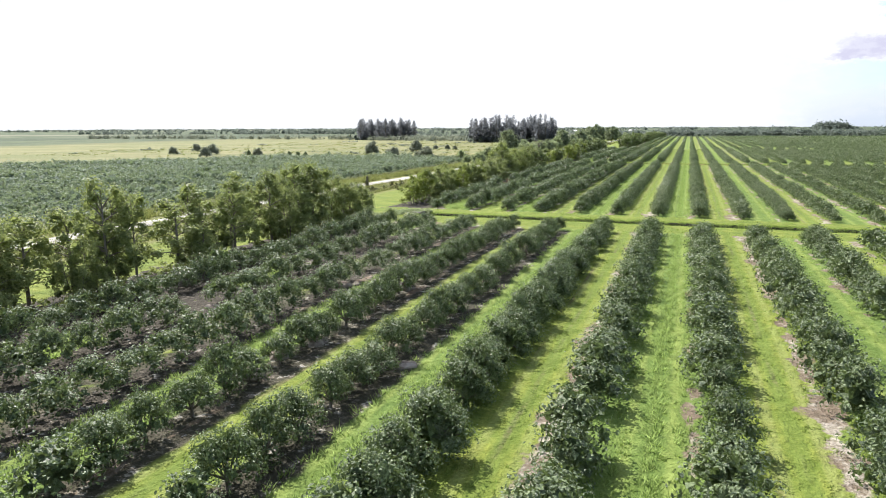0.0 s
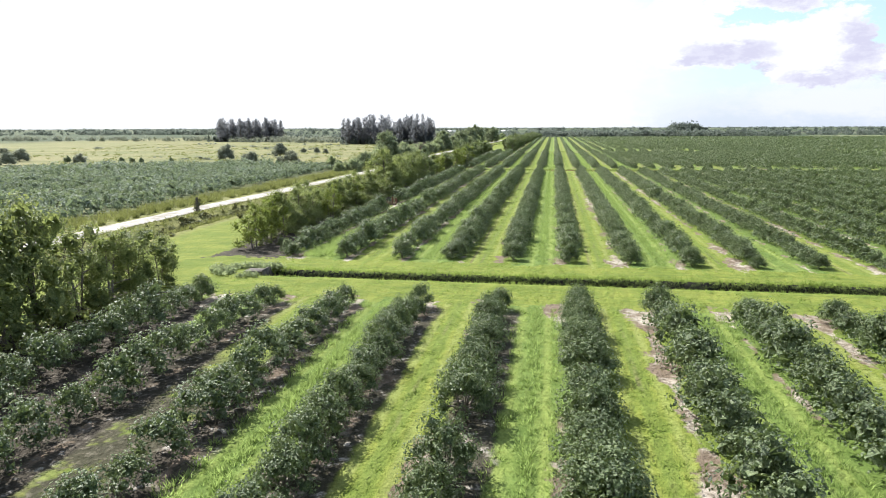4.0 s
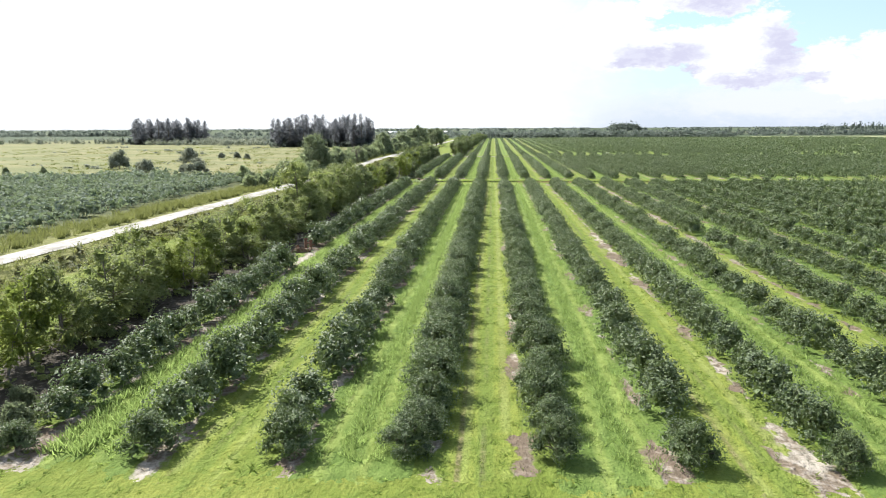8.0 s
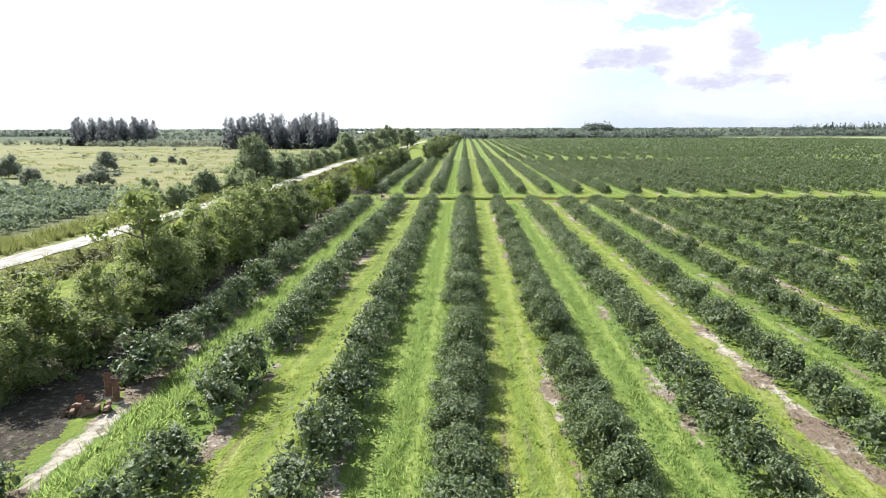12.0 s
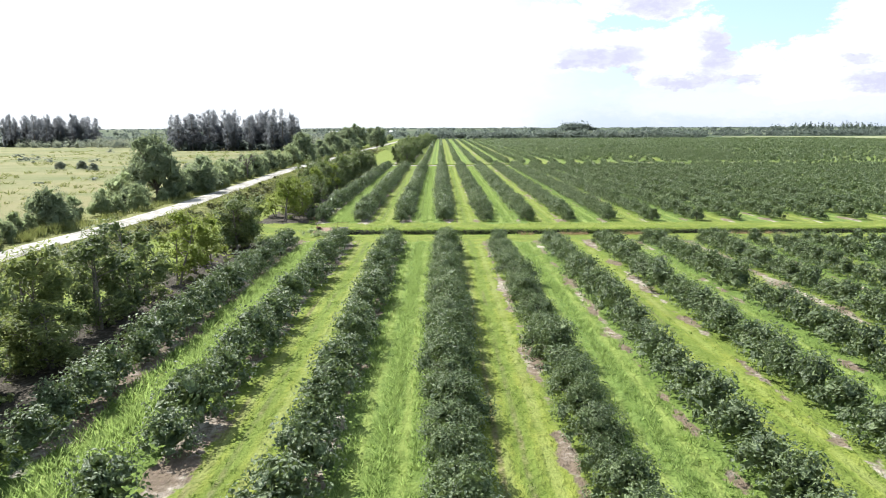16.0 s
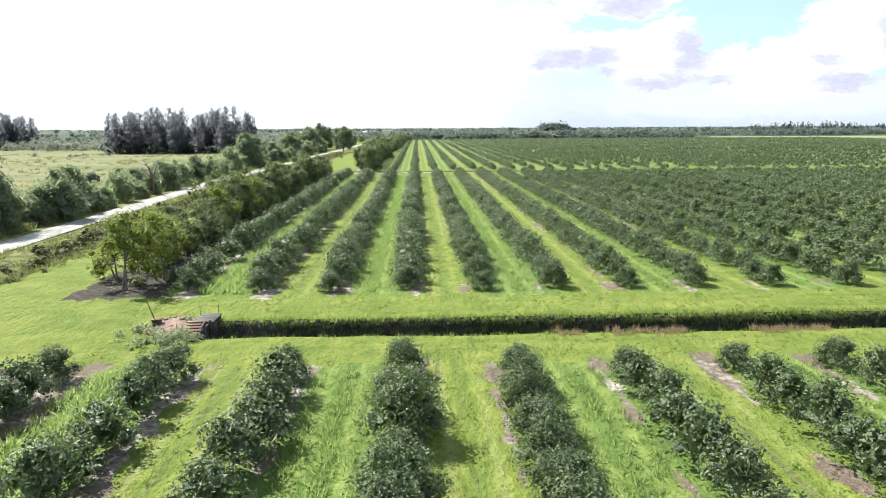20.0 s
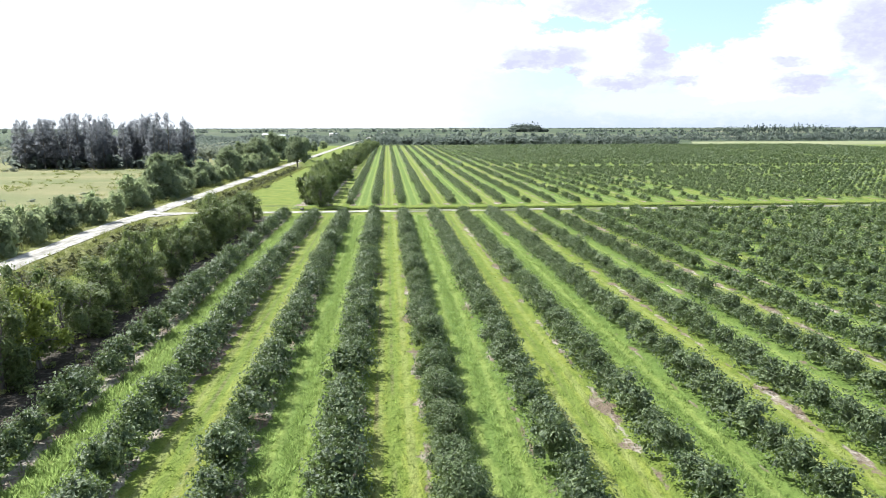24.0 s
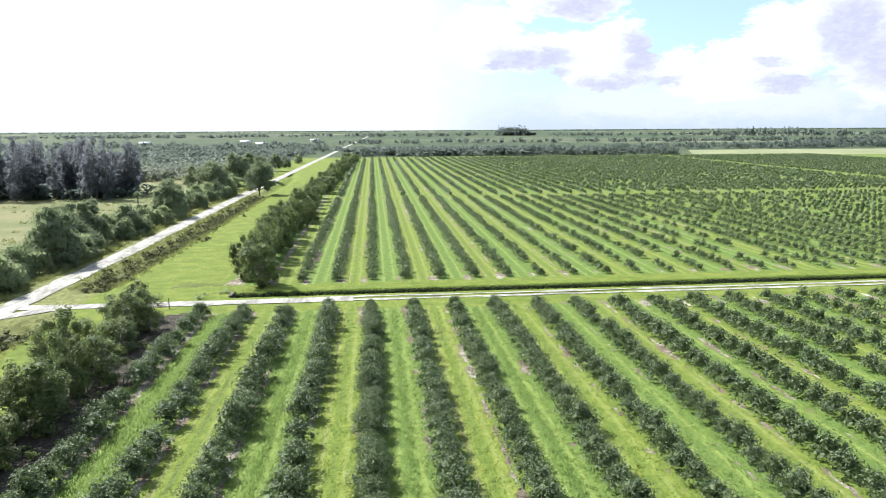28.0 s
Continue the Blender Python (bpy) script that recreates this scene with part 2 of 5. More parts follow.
DRY = leaf_material("dead_weed", (0.30, 0.205, 0.115, 1), (0.50, 0.37, 0.22, 1), 0.85, 0.3, glow=(0.42, 0.30, 0.16), spread=0.0)
BRUSH = leaf_material("ditch_brush", (0.070, 0.078, 0.036, 1), (0.165, 0.175, 0.072, 1), 0.8, 0.2, glow=(0.2, 0.18, 0.06), spread=0.0)
# Grass low on the banks, its greens darkened with the ditch's shade.
BANK_GRASS = leaf_material("shaded_bank_grass_blade", (0.022, 0.032, 0.010, 1), (0.07, 0.09, 0.026, 1), 0.7, 0.25, spread=0.0)
LIP_GRASS = leaf_material("lip_grass_blade", (0.085, 0.125, 0.028, 1), (0.225, 0.28, 0.070, 1), 0.7, 0.45, spread=0.0)
LONG_GRASS = leaf_material("long_grass_blade", (0.21, 0.30, 0.080, 1), (0.34, 0.43, 0.150, 1), 0.7, 0.72, glow=(0.32, 0.42, 0.12), spread=0.0)
BARK = rough_material("bark", (0.10, 0.085, 0.07, 1), (0.22, 0.19, 0.16, 1), 14.0, stretch=(1, 1, 0.3))
CONCRETE = rough_material("weathered_concrete", (0.26, 0.25, 0.22, 1), (0.46, 0.44, 0.40, 1), 6.0)
TIMBER = rough_material("dark_timber", (0.06, 0.05, 0.044, 1), (0.15, 0.135, 0.118, 1), 7.0, stretch=(0.3, 1, 1))
OLD_WOOD = rough_material("grey_wood", (0.11, 0.09, 0.075, 1), (0.25, 0.22, 0.185, 1), 9.0, stretch=(1, 1, 0.2))
RUST = rough_material("rusty_iron", (0.12, 0.065, 0.045, 1), (0.25, 0.13, 0.085, 1), 12.0, rough=0.8)
# Concrete darkened to hold the shade on the culvert's front face.
DARK_CONCRETE = rough_material("dark_concrete", (0.035, 0.030, 0.026, 1), (0.105, 0.090, 0.078, 1), 5.0)
BRICKY = rough_material("red_earth_rubble", (0.13, 0.085, 0.06, 1), (0.30, 0.21, 0.15, 1), 5.0)
LIME = rough_material("crushed_limestone", (0.190, 0.174, 0.146, 1), (0.403, 0.381, 0.336, 1), 1.6, stretch=(1, 0.35, 1))
ROOF = rough_material("white_sheet_roof", (0.60, 0.60, 0.60, 1), (0.80, 0.80, 0.79, 1), 2.0, rough=0.5)
PLASTER = rough_material("pale_plaster", (0.45, 0.42, 0.37, 1), (0.62, 0.60, 0.54, 1), 2.0)


def grass_colours(g, at):
    """Colours of the ground: orchard lanes, mown headlands, bare strips, pasture, far plots."""
    x, y, _ = g.xyz(at)
    big, mid = g.noise(at, 0.045, 3.0), g.noise(at, 0.35, 4.0, 0.6)
    fine, blade = g.noise(at, 2.6, 5.0, 0.65), g.noise(at, 9.0, 3.0, 0.7)
    tuft = g.noise(g.stretch(at, 1.0, 0.55, 1.0), 1.3, 4.0, 0.6)
    # orchard lanes: turn about, taller green grass and short yellower grass
    lane = g.math("DIVIDE", g.math("SUBTRACT", x, ROW_X0), ROW_STEP)
    odd = g.math("GREATER_THAN", g.math("FRACT", g.math("MULTIPLY", lane, 0.5)), 0.5)
    off = g.math("MULTIPLY", g.math("SUBTRACT", g.math("FRACT", lane), 0.5), ROW_STEP)   # from the lane's middle
    side = g.math("ABSOLUTE", off)
    from_row = g.math("SUBTRACT", ROW_STEP / 2, side)
    green = g.mix(g.step(tuft, 0.3, 0.7), (0.093, 0.145, 0.031, 1), (0.163, 0.221, 0.058, 1))
    yellow = g.mix(g.step(tuft, 0.3, 0.7), (0.124, 0.163, 0.025, 1), (0.212, 0.237, 0.045, 1))
    mown = g.mix(g.step(mid, 0.3, 0.72), (0.121, 0.159, 0.025, 1), (0.207, 0.228, 0.046, 1))
    mown = g.mix(g.step(tuft, 0.45, 0.75), mown, (0.134, 0.180, 0.032, 1))
    swath = g.noise(g.stretch(at, 0.12, 1.0, 1.0), 1.1, 4.0, 0.6)
    mown = g.mix(g.math("MULTIPLY", g.step(swath, 0.52, 0.68), 0.55), mown, (0.092, 0.127, 0.022, 1))
    uneven = g.math("MULTIPLY_ADD", g.math("SUBTRACT", mid, 0.5), 6.0, g.math("MULTIPLY_ADD", g.math("SUBTRACT", tuft, 0.5), 3.0, g.math("MULTIPLY_ADD", g.math("SUBTRACT", fine, 0.5), 2.2, y)))
    inside, ends = None, None
    for lo, hi in BLOCKS:
        for edge in (lo + 0.2, hi - 0.2):
            c = g.math("COMPARE", uneven, edge, 2.0)
            ends = c if ends is None else g.math("ADD", ends, c)
        c = g.math("COMPARE", uneven, (lo + hi) / 2, (hi - lo) / 2 + 1.2)
        inside = c if inside is None else g.math("ADD", inside, c)
    grove = g.math("MULTIPLY", inside, g.math("GREATER_THAN", x, -41.0))
    parity = g.math("ADD", g.math("MULTIPLY", odd, 0.70), g.math("MULTIPLY", g.step(mid, 0.35, 0.7), 0.24))
    turf = g.mix(parity, yellow, green)
    rut = g.step(g.math("ABSOLUTE", g.math("SUBTRACT", side, 0.85)), 0.34, 0.06)
    worn = g.step(g.math("MULTIPLY_ADD", big, 0.9, g.math("MULTIPLY", mid, 0.5)), 0.50, 0.85)
    dry = g.math("MULTIPLY", g.math("MULTIPLY", rut, worn), g.math("SUBTRACT", 1.0, odd))
    turf = g.mix(g.math("MULTIPLY", dry, 0.5), turf, (0.170, 0.141, 0.074, 1))
    turf = g.mix(g.math("MULTIPLY", g.math("MULTIPLY", rut, g.step(mid, 0.30, 0.55)), 0.55), turf, (0.240, 0.285, 0.074, 1))
    wheel = g.step(g.math("ABSOLUTE", g.math("SUBTRACT", g.math("ABSOLUTE", g.math("ADD", off, 0.55)), 0.48)), 0.20, 0.04)
    wheel = g.math("MULTIPLY", wheel, g.math("MULTIPLY", g.step(g.noise(g.stretch(at, 1.0, 0.22, 1.0), 0.5, 4.0), 0.44, 0.62), g.math("SUBTRACT", 1.0, g.math("MULTIPLY", odd, 0.75))))
    turf = g.mix(g.math("MULTIPLY", wheel, 0.8), turf, g.mix(g.step(fine, 0.4, 0.6), (0.100, 0.096, 0.030, 1), (0.192, 0.159, 0.089, 1)))
    crest, margin = g.step(side, 0.50, 0.20), g.step(side, 1.30, 1.75)
    shaggy = g.math("MULTIPLY", g.math("MAXIMUM", crest, margin), g.math("MULTIPLY_ADD", g.step(tuft, 0.35, 0.65), 0.35, 0.15))
    turf = g.mix(shaggy, turf, (0.087, 0.144, 0.028, 1))
    col = g.mix(grove, mown, turf)
    # bare sandy soil along the tree rows; under the windbreak, litter darkened with its shade
    sand = g.mix(g.step(g.math("MULTIPLY_ADD", fine, 0.4, g.math("MULTIPLY", mid, 0.6)), 0.44, 0.60), (0.165, 0.125, 0.092, 1), (0.400, 0.358, 0.300, 1))
    sand = g.mix(g.math("MULTIPLY", g.step(blade, 0.56, 0.72), 0.4), sand, (0.13, 0.10, 0.07, 1))
    ragged = g.math("MULTIPLY_ADD", g.math("SUBTRACT", mid, 0.5), 2.2, g.math("MULTIPLY", g.math("SUBTRACT", tuft, 0.5), 1.4))
    ragged = g.math("MULTIPLY_ADD", g.math("SUBTRACT", fine, 0.5), 0.8, ragged)
    which = g.node("ShaderNodeTexWhiteNoise", noise_dimensions="1D")
    shift = g.math("MULTIPLY_ADD", g.step(lane, 2.3, 2.7), 0.33, 0.38)       # soil on the shaded side of the first rows, on the sunny side of the others
    row = g.math("FLOOR", g.math("ADD", lane, shift))
    g.put(which.inputs["W"], row)
    bare = g.math("MULTIPLY", g.math("POWER", g.math("MULTIPLY", which.outputs["Value"], 0.9), 2.0), 0.20)
    for number, share in ROW_SOIL:
        bare = g.math("MULTIPLY_ADD", g.math("COMPARE", row, number, 0.3), g.math("SUBTRACT", share, bare), bare)
    reach = g.math("ADD", bare, g.math("MULTIPLY_ADD", g.math("SUBTRACT", big, 0.5), 1.6, g.math("MULTIPLY_ADD", ends, 0.46, 0.20)))
    reach = g.math("MULTIPLY_ADD", g.math("SUBTRACT", g.noise(g.stretch(at, 0.4, 1.0, 1.0), 0.22, 3.0), 0.57), 2.2, reach)
    reach = g.math("MULTIPLY_ADD", g.math("MULTIPLY", g.step(y, 238.0, 246.0), g.step(x, -22.0, -16.0)), -0.20, reach)
    reach = g.math("MULTIPLY_ADD", g.math("MULTIPLY", g.step(y, 88.0, 84.0), g.step(x, -26.0, -30.0)), -0.45, reach)
    reach = g.math("MULTIPLY_ADD", g.math("MULTIPLY", g.step(y, 88.0, 84.0), g.math("COMPARE", row, 5.0, 0.3)), 0.28, reach)
    west = g.math("SUBTRACT", g.math("FRACT", g.math("ADD", lane, shift)), 0.5)
    from_row = g.math("MULTIPLY", g.math("ABSOLUTE", west), ROW_STEP)
    strip = g.step(g.math("SUBTRACT", g.math("ADD", from_row, ragged), reach), 0.16, -0.10)
    strip = g.math("MULTIPLY", strip, grove)
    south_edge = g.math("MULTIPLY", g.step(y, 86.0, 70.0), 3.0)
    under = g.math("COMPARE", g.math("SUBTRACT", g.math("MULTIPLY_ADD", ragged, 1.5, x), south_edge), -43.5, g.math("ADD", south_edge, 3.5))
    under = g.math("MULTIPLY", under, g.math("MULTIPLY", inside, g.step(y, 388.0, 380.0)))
    # Leaf litter, its browns deepened to include the shade of the trees above.
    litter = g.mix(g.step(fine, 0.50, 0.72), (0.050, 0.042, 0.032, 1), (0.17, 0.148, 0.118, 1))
    # Litter patches with tree shade in their colour, over the first block's western lanes.
    shaded_litter = g.math("MULTIPLY", g.step(g.math("MULTIPLY_ADD", ragged, 0.5, x), -27.0, -27.8), g.math("MULTIPLY", g.step(g.math("MULTIPLY_ADD", ragged, 2.0, y), 75.0, 68.0), grove))
    shaded_litter = g.math("MULTIPLY", shaded_litter, g.step(g.noise(at, 0.55, 4.0, 0.6), 0.68, 0.55))
    # fallen leaves and bare soil under the trees of the first block's western rows
    bed = g.math("MULTIPLY", g.math("ABSOLUTE", g.math("SUBTRACT", g.math("FRACT", g.math("ADD", lane, 0.42)), 0.5)), ROW_STEP)
    bed = g.step(g.math("MULTIPLY_ADD", ragged, 0.45, bed), 1.35, 0.95)
    bed = g.math("MULTIPLY", bed, g.math("MULTIPLY", g.math("MULTIPLY", g.step(x, -10.5, -14.0), g.step(y, 85.0, 82.5)), grove))
    fallen = g.mix(g.step(g.noise(at, 1.1, 5.0, 0.7), 0.55, 0.64), litter, g.mix(g.step(fine, 0.42, 0.60), (0.20, 0.165, 0.135, 1), (0.42, 0.39, 0.35, 1)))
    col = g.mix(g.math("MULTIPLY", shaded_litter, 0.92), col, litter)
    col = g.mix(g.math("MULTIPLY", bed, 0.95), col, fallen)
    col = g.mix(strip, col, sand)
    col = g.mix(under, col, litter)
    # rough pasture west of the road
    wild = g.step(x, -74.0, -79.0)
    drift = g.noise(g.stretch(at, 0.35, 1.0, 1.0), 0.045, 6.0, 0.65)
    pasture = g.mix(g.step(drift, 0.36, 0.64), (0.140, 0.152, 0.062, 1), (0.225, 0.200, 0.098, 1))
    pasture = g.mix(g.math("MULTIPLY", g.step(mid, 0.5, 0.75), 0.6), pasture, (0.130, 0.151, 0.052, 1))
    pasture = g.mix(g.step(fine, 0.45, 0.8), pasture, (0.181, 0.178, 0.080, 1))
    verge = g.math("MULTIPLY", g.step(g.math("MULTIPLY_ADD", ragged, 1.2, x), -56.5, -58.5), g.step(y, 560.0, 540.0))
    col = g.mix(verge, col, g.mix(g.step(tuft, 0.3, 0.7), (0.12, 0.125, 0.040, 1), (0.24, 0.235, 0.085, 1)))
    edge = g.math("MINIMUM", 246.0, g.math("MULTIPLY_ADD", g.math("ADD", x, 155.0), 1.35, 244.0))
    tilled = g.math("LESS_THAN", g.math("MULTIPLY_ADD", ragged, 1.5, y), edge)
    pasture = g.mix(g.math("MULTIPLY", tilled, 0.9), pasture, g.mix(g.step(mid, 0.4, 0.6), (0.060, 0.072, 0.034, 1), (0.115, 0.125, 0.055, 1)))
    col = g.mix(wild, col, pasture)
    # distant farmland in large plots
    plots = g.node("ShaderNodeTexVoronoi", feature="F1", distance="MANHATTAN")
    g.put(plots.inputs["Vector"], g.stretch(at, 0.0022, 0.0040, 1.0))
    plots.inputs["Scale"].default_value = 1.0
    plot = g.node("ShaderNodeSeparateColor")
    g.put(plot.inputs[0], plots.outputs["Color"])
    farm = g.mix(plot.outputs[0], (0.050, 0.070, 0.038, 1), (0.100, 0.115, 0.060, 1))
    farm = g.mix(g.step(plot.outputs[1], 0.8, 0.9), farm, (0.20, 0.19, 0.13, 1))
    farm = g.mix(g.step(g.noise(at, 0.02, 4.0), 0.4, 0.65), farm, (0.058, 0.078, 0.044, 1))
    away = g.math("MAXIMUM", g.step(y, 800.0, 840.0), g.step(g.math("ABSOLUTE", x), 420.0, 520.0))
    col = g.mix(away, col, farm)
    col = g.mix(g.math("MULTIPLY", g.step(fine, 0.58, 0.30), 0.35), col, g.mix(1.0, col, (0.60, 0.70, 0.52, 1), "MULTIPLY"))
    leafy = g.noise(at, 7.0, 5.0, 0.75)
    turfed = g.math("SUBTRACT", 1.0, g.math("MULTIPLY", g.math("MAXIMUM", g.math("MAXIMUM", strip, bed), under), 0.8))
    col = g.mix(g.math("MULTIPLY", g.math("MULTIPLY", g.step(leafy, 0.54, 0.36), 0.5), turfed), col, g.mix(1.0, col, (0.60, 0.70, 0.55, 1), "MULTIPLY"))
    col = g.mix(g.math("MULTIPLY", g.math("MULTIPLY", g.step(leafy, 0.53, 0.68), 0.5), turfed), col, g.mix(1.0, col, (1.22, 1.20, 1.3, 1), "MULTIPLY"))
    return col, g.math("ADD", g.math("MULTIPLY", tuft, 0.75), g.math("ADD", g.math("MULTIPLY", fine, 0.36), g.math("MULTIPLY", leafy, 0.14)))


def ground_material():
    m, g, bsdf = material("grass_and_soil")
    col, high = grass_colours(g, g.node("ShaderNodeTexCoord").outputs["Object"])
    g.put(bsdf.inputs["Base Color"], col)
    bsdf.inputs["Roughness"].default_value = 0.92
    bsdf.inputs["Specular IOR Level"].default_value = 0.15
    b = g.node("ShaderNodeBump")
    b.inputs["Strength"].default_value, b.inputs["Distance"].default_value = 1.0, 0.50
    g.put(b.inputs["Height"], high)
    g.put(bsdf.inputs["Normal"], b.outputs[0])
    return m


def tuft_material():
    """Grass blades in the colours of the turf that they stand in."""
    m, g, bsdf = material("grass_tuft")
    col, _ = grass_colours(g, g.node("ShaderNodeTexCoord").outputs["Object"])
    each = g.node("ShaderNodeNewGeometry").outputs["Random Per Island"]
    col = g.mix(g.math("MULTIPLY_ADD", each, 0.4, 0.35), col, (0.313, 0.418, 0.104, 1))
    g.put(bsdf.inputs["Base Color"], col)
    bsdf.inputs["Roughness"].default_value = 0.7
    bsdf.inputs["Specular IOR Level"].default_value = 0.2
    lit, both = g.node("ShaderNodeBsdfTranslucent"), g.node("ShaderNodeMixShader")
    g.put(lit.inputs[0], col)
    both.inputs[0].default_value = 0.78
    m.node_tree.links.new(bsdf.outputs[0], both.inputs[1])
    m.node_tree.links.new(lit.outputs[0], both.inputs[2])
    m.node_tree.links.new(both.outputs[0], m.node_tree.nodes["Material Output"].inputs[0])
    return m


MOUND = rough_material("mound_soil", (0.17, 0.125, 0.098, 1), (0.40, 0.35, 0.30, 1), 3.0, bump=0.6)
TUFT = tuft_material()
GROUND = ground_material()
# Earth of the ditch sides, near black because the shade is in its colour.
BANK = rough_material("shaded_ditch_bank", (0.010, 0.010, 0.007, 1), (0.038, 0.036, 0.022, 1), 5.0, bump=0.8)
WATER, wg, wb = material("dark_water")
wb.inputs["Base Color"].default_value = (0.012, 0.016, 0.012, 1)
wb.inputs["Roughness"].default_value = 0.06
wave = wg.node("ShaderNodeBump")
wave.inputs["Strength"].default_value = 0.05
wg.put(wave.inputs["Height"], wg.noise(wg.node("ShaderNodeTexCoord").outputs["Object"], 3.0))
wg.put(wb.inputs["Normal"], wave.outputs[0])


# ---------------------------------------------------------------- mesh helpers
def mesh(name, verts, polys, mat, smooth=False):
    """A mesh from arrays; polys is a list of (n, k) index arrays."""
    me = bpy.data.meshes.new(name)
    verts = np.asarray(verts, dtype=np.float32)
    polys = [np.asarray(p, dtype=np.int32) for p in polys if len(p)]
    loops = np.concatenate([p.ravel() for p in polys])
    sizes = np.concatenate([np.full(len(p), p.shape[1], dtype=np.int32) for p in polys])
    starts = np.concatenate([[0], np.cumsum(sizes)[:-1]]).astype(np.int32)
    me.vertices.add(len(verts))
    me.vertices.foreach_set("co", verts.ravel())
    me.loops.add(len(loops))
    me.loops.foreach_set("vertex_index", loops)
    me.polygons.add(len(sizes))
    me.polygons.foreach_set("loop_start", starts)
    if smooth:
        me.polygons.foreach_set("use_smooth", np.ones(len(sizes), dtype=bool))
    me.update(calc_edges=True)
    me.materials.append(mat)
    return me


class Heap:
    """Gathers triangles and quads into one mesh."""

    def __init__(self):
        self.v, self.q, self.t, self.n = [], [], [], 0

    def add(self, v, q=None, t=None):
        if q is not None and len(q):
            self.q.append(np.asarray(q) + self.n)
        if t is not None and len(t):
            self.t.append(np.asarray(t) + self.n)
        self.v.append(np.asarray(v, dtype=np.float32))
        self.n += len(v)

    def scatter(self, shape, spots):
        """Copies of a shape (verts, quads, tris); spots has rows x, y, z, turn, width, height."""
        v, q, t = shape
        spots = np.asarray(spots, dtype=np.float32)
        c, s = np.cos(spots[:, 3])[:, None], np.sin(spots[:, 3])[:, None]
        w, h = spots[:, 4][:, None], spots[:, 5][:, None]
        out = np.stack([(v[:, 0] * c - v[:, 1] * s) * w + spots[:, 0][:, None], (v[:, 0] * s + v[:, 1] * c) * w + spots[:, 1][:, None],
                        v[:, 2][None] * h + spots[:, 2][:, None]], 2).reshape(-1, 3)
        step = (np.arange(len(spots)) * len(v))[:, None, None]
        self.add(out, (q[None] + step).reshape(-1, q.shape[1]) if len(q) else None, (t[None] + step).reshape(-1, 3) if len(t) else None)

    def arrays(self):
        return (np.concatenate(self.v), np.concatenate(self.q) if self.q else np.zeros((0, 4), int), np.concatenate(self.t) if self.t else np.zeros((0, 3), int))

    def mesh(self, name, mat, smooth=False):
        v, q, t = self.arrays()
        return mesh(name, v, [q, t], mat, smooth)


def part(name, me, parent, label=""):
    ob = new(name, me)
    ob.parent = parent
    return tagged(ob, label)


def ico():
    bm = bmesh.new()
    bmesh.ops.create_icosphere(bm, subdivisions=1, radius=1.0)
    v = np.array([p.co[:] for p in bm.verts])
    t = np.array([[p.index for p in f.verts] for f in bm.faces])
    bm.free()
    return v, t


ICO_V, ICO_T = ico()


def tube(heap, points, radii, sides=6):
    """A tapered limb along points."""
    points = [np.asarray(p, float) for p in points]
    rings = []
    for i, (p, r) in enumerate(zip(points, radii)):
        d = points[min(i + 1, len(points) - 1)] - points[max(i - 1, 0)]
        d = d / (np.linalg.norm(d) + 1e-9)
        a = np.cross(d, [0.31, 0.95, 0.05])
        a /= np.linalg.norm(a)
        b = np.cross(d, a)
        k = np.arange(sides) * 2 * np.pi / sides
        rings.append(p + r * (np.cos(k)[:, None] * a + np.sin(k)[:, None] * b))
    q = [[i * sides + j, i * sides + (j + 1) % sides, (i + 1) * sides + (j + 1) % sides, (i + 1) * sides + j] for i in range(len(points) - 1) for j in range(sides)]
    heap.add(np.concatenate(rings), q)


def box(heap, at, size, turn=0.0, bevel=0.0):
    bm = bmesh.new()
    bmesh.ops.create_cube(bm, size=1.0)
    bmesh.ops.scale(bm, vec=size, verts=bm.verts)
    if bevel:
        bmesh.ops.bevel(bm, geom=list(bm.edges), offset=bevel, segments=1, affect="EDGES")
    bmesh.ops.rotate(bm, cent=(0, 0, 0), matrix=Matrix.Rotation(radians(turn), 3, "Z"), verts=bm.verts)
    bm.verts.index_update()
    v = np.array([p.co[:] for p in bm.verts]) + np.asarray(at)
    q = [[p.index for p in f.verts] for f in bm.faces if len(f.verts) == 4]
    t = [[p.index for p in f.verts] for f in bm.faces if len(f.verts) == 3]
    bm.free()
    heap.add(v, q, t)


def leaves(rng, heap, centres, radii, count, size, up=0.5, droop=0.0, shell=0.55, wide=0.55):
    """Leaves as pointed quads over a set of round lobes."""
    centres, radii = np.asarray(centres, float), np.asarray(radii, float)
    share = radii.prod(axis=1) ** (2 / 3)
    pick = rng.choice(len(centres), count, p=share / share.sum())
    d = rng.normal(size=(count, 3))
    d /= np.linalg.norm(d, axis=1)[:, None]
    r = rng.uniform(shell, 1.0, count) ** 0.6 * (1 + 0.22 * np.maximum(0, rng.normal(size=count)))
    p = centres[pick] + d * radii[pick] * r[:, None]
    n = d + rng.normal(size=(count, 3)) * 0.55 + np.array([0, 0, up])
    n /= np.linalg.norm(n, axis=1)[:, None]
    a = np.cross(n, rng.normal(size=(count, 3)))
    a[:, 2] -= droop
    a /= np.linalg.norm(a, axis=1)[:, None]
    b = np.cross(n, a)
    s = size * rng.uniform(0.65, 1.35, count)[:, None]
    fold = n * s * 0.12
    v = np.stack([p - a * s * 0.5, p + b * s * wide * 0.5 + fold + a * s * 0.05, p + a * s * 0.5, p - b * s * wide * 0.5 + fold + a * s * 0.05], 1).reshape(-1, 3)
    heap.add(v, np.arange(count * 4).reshape(-1, 4))


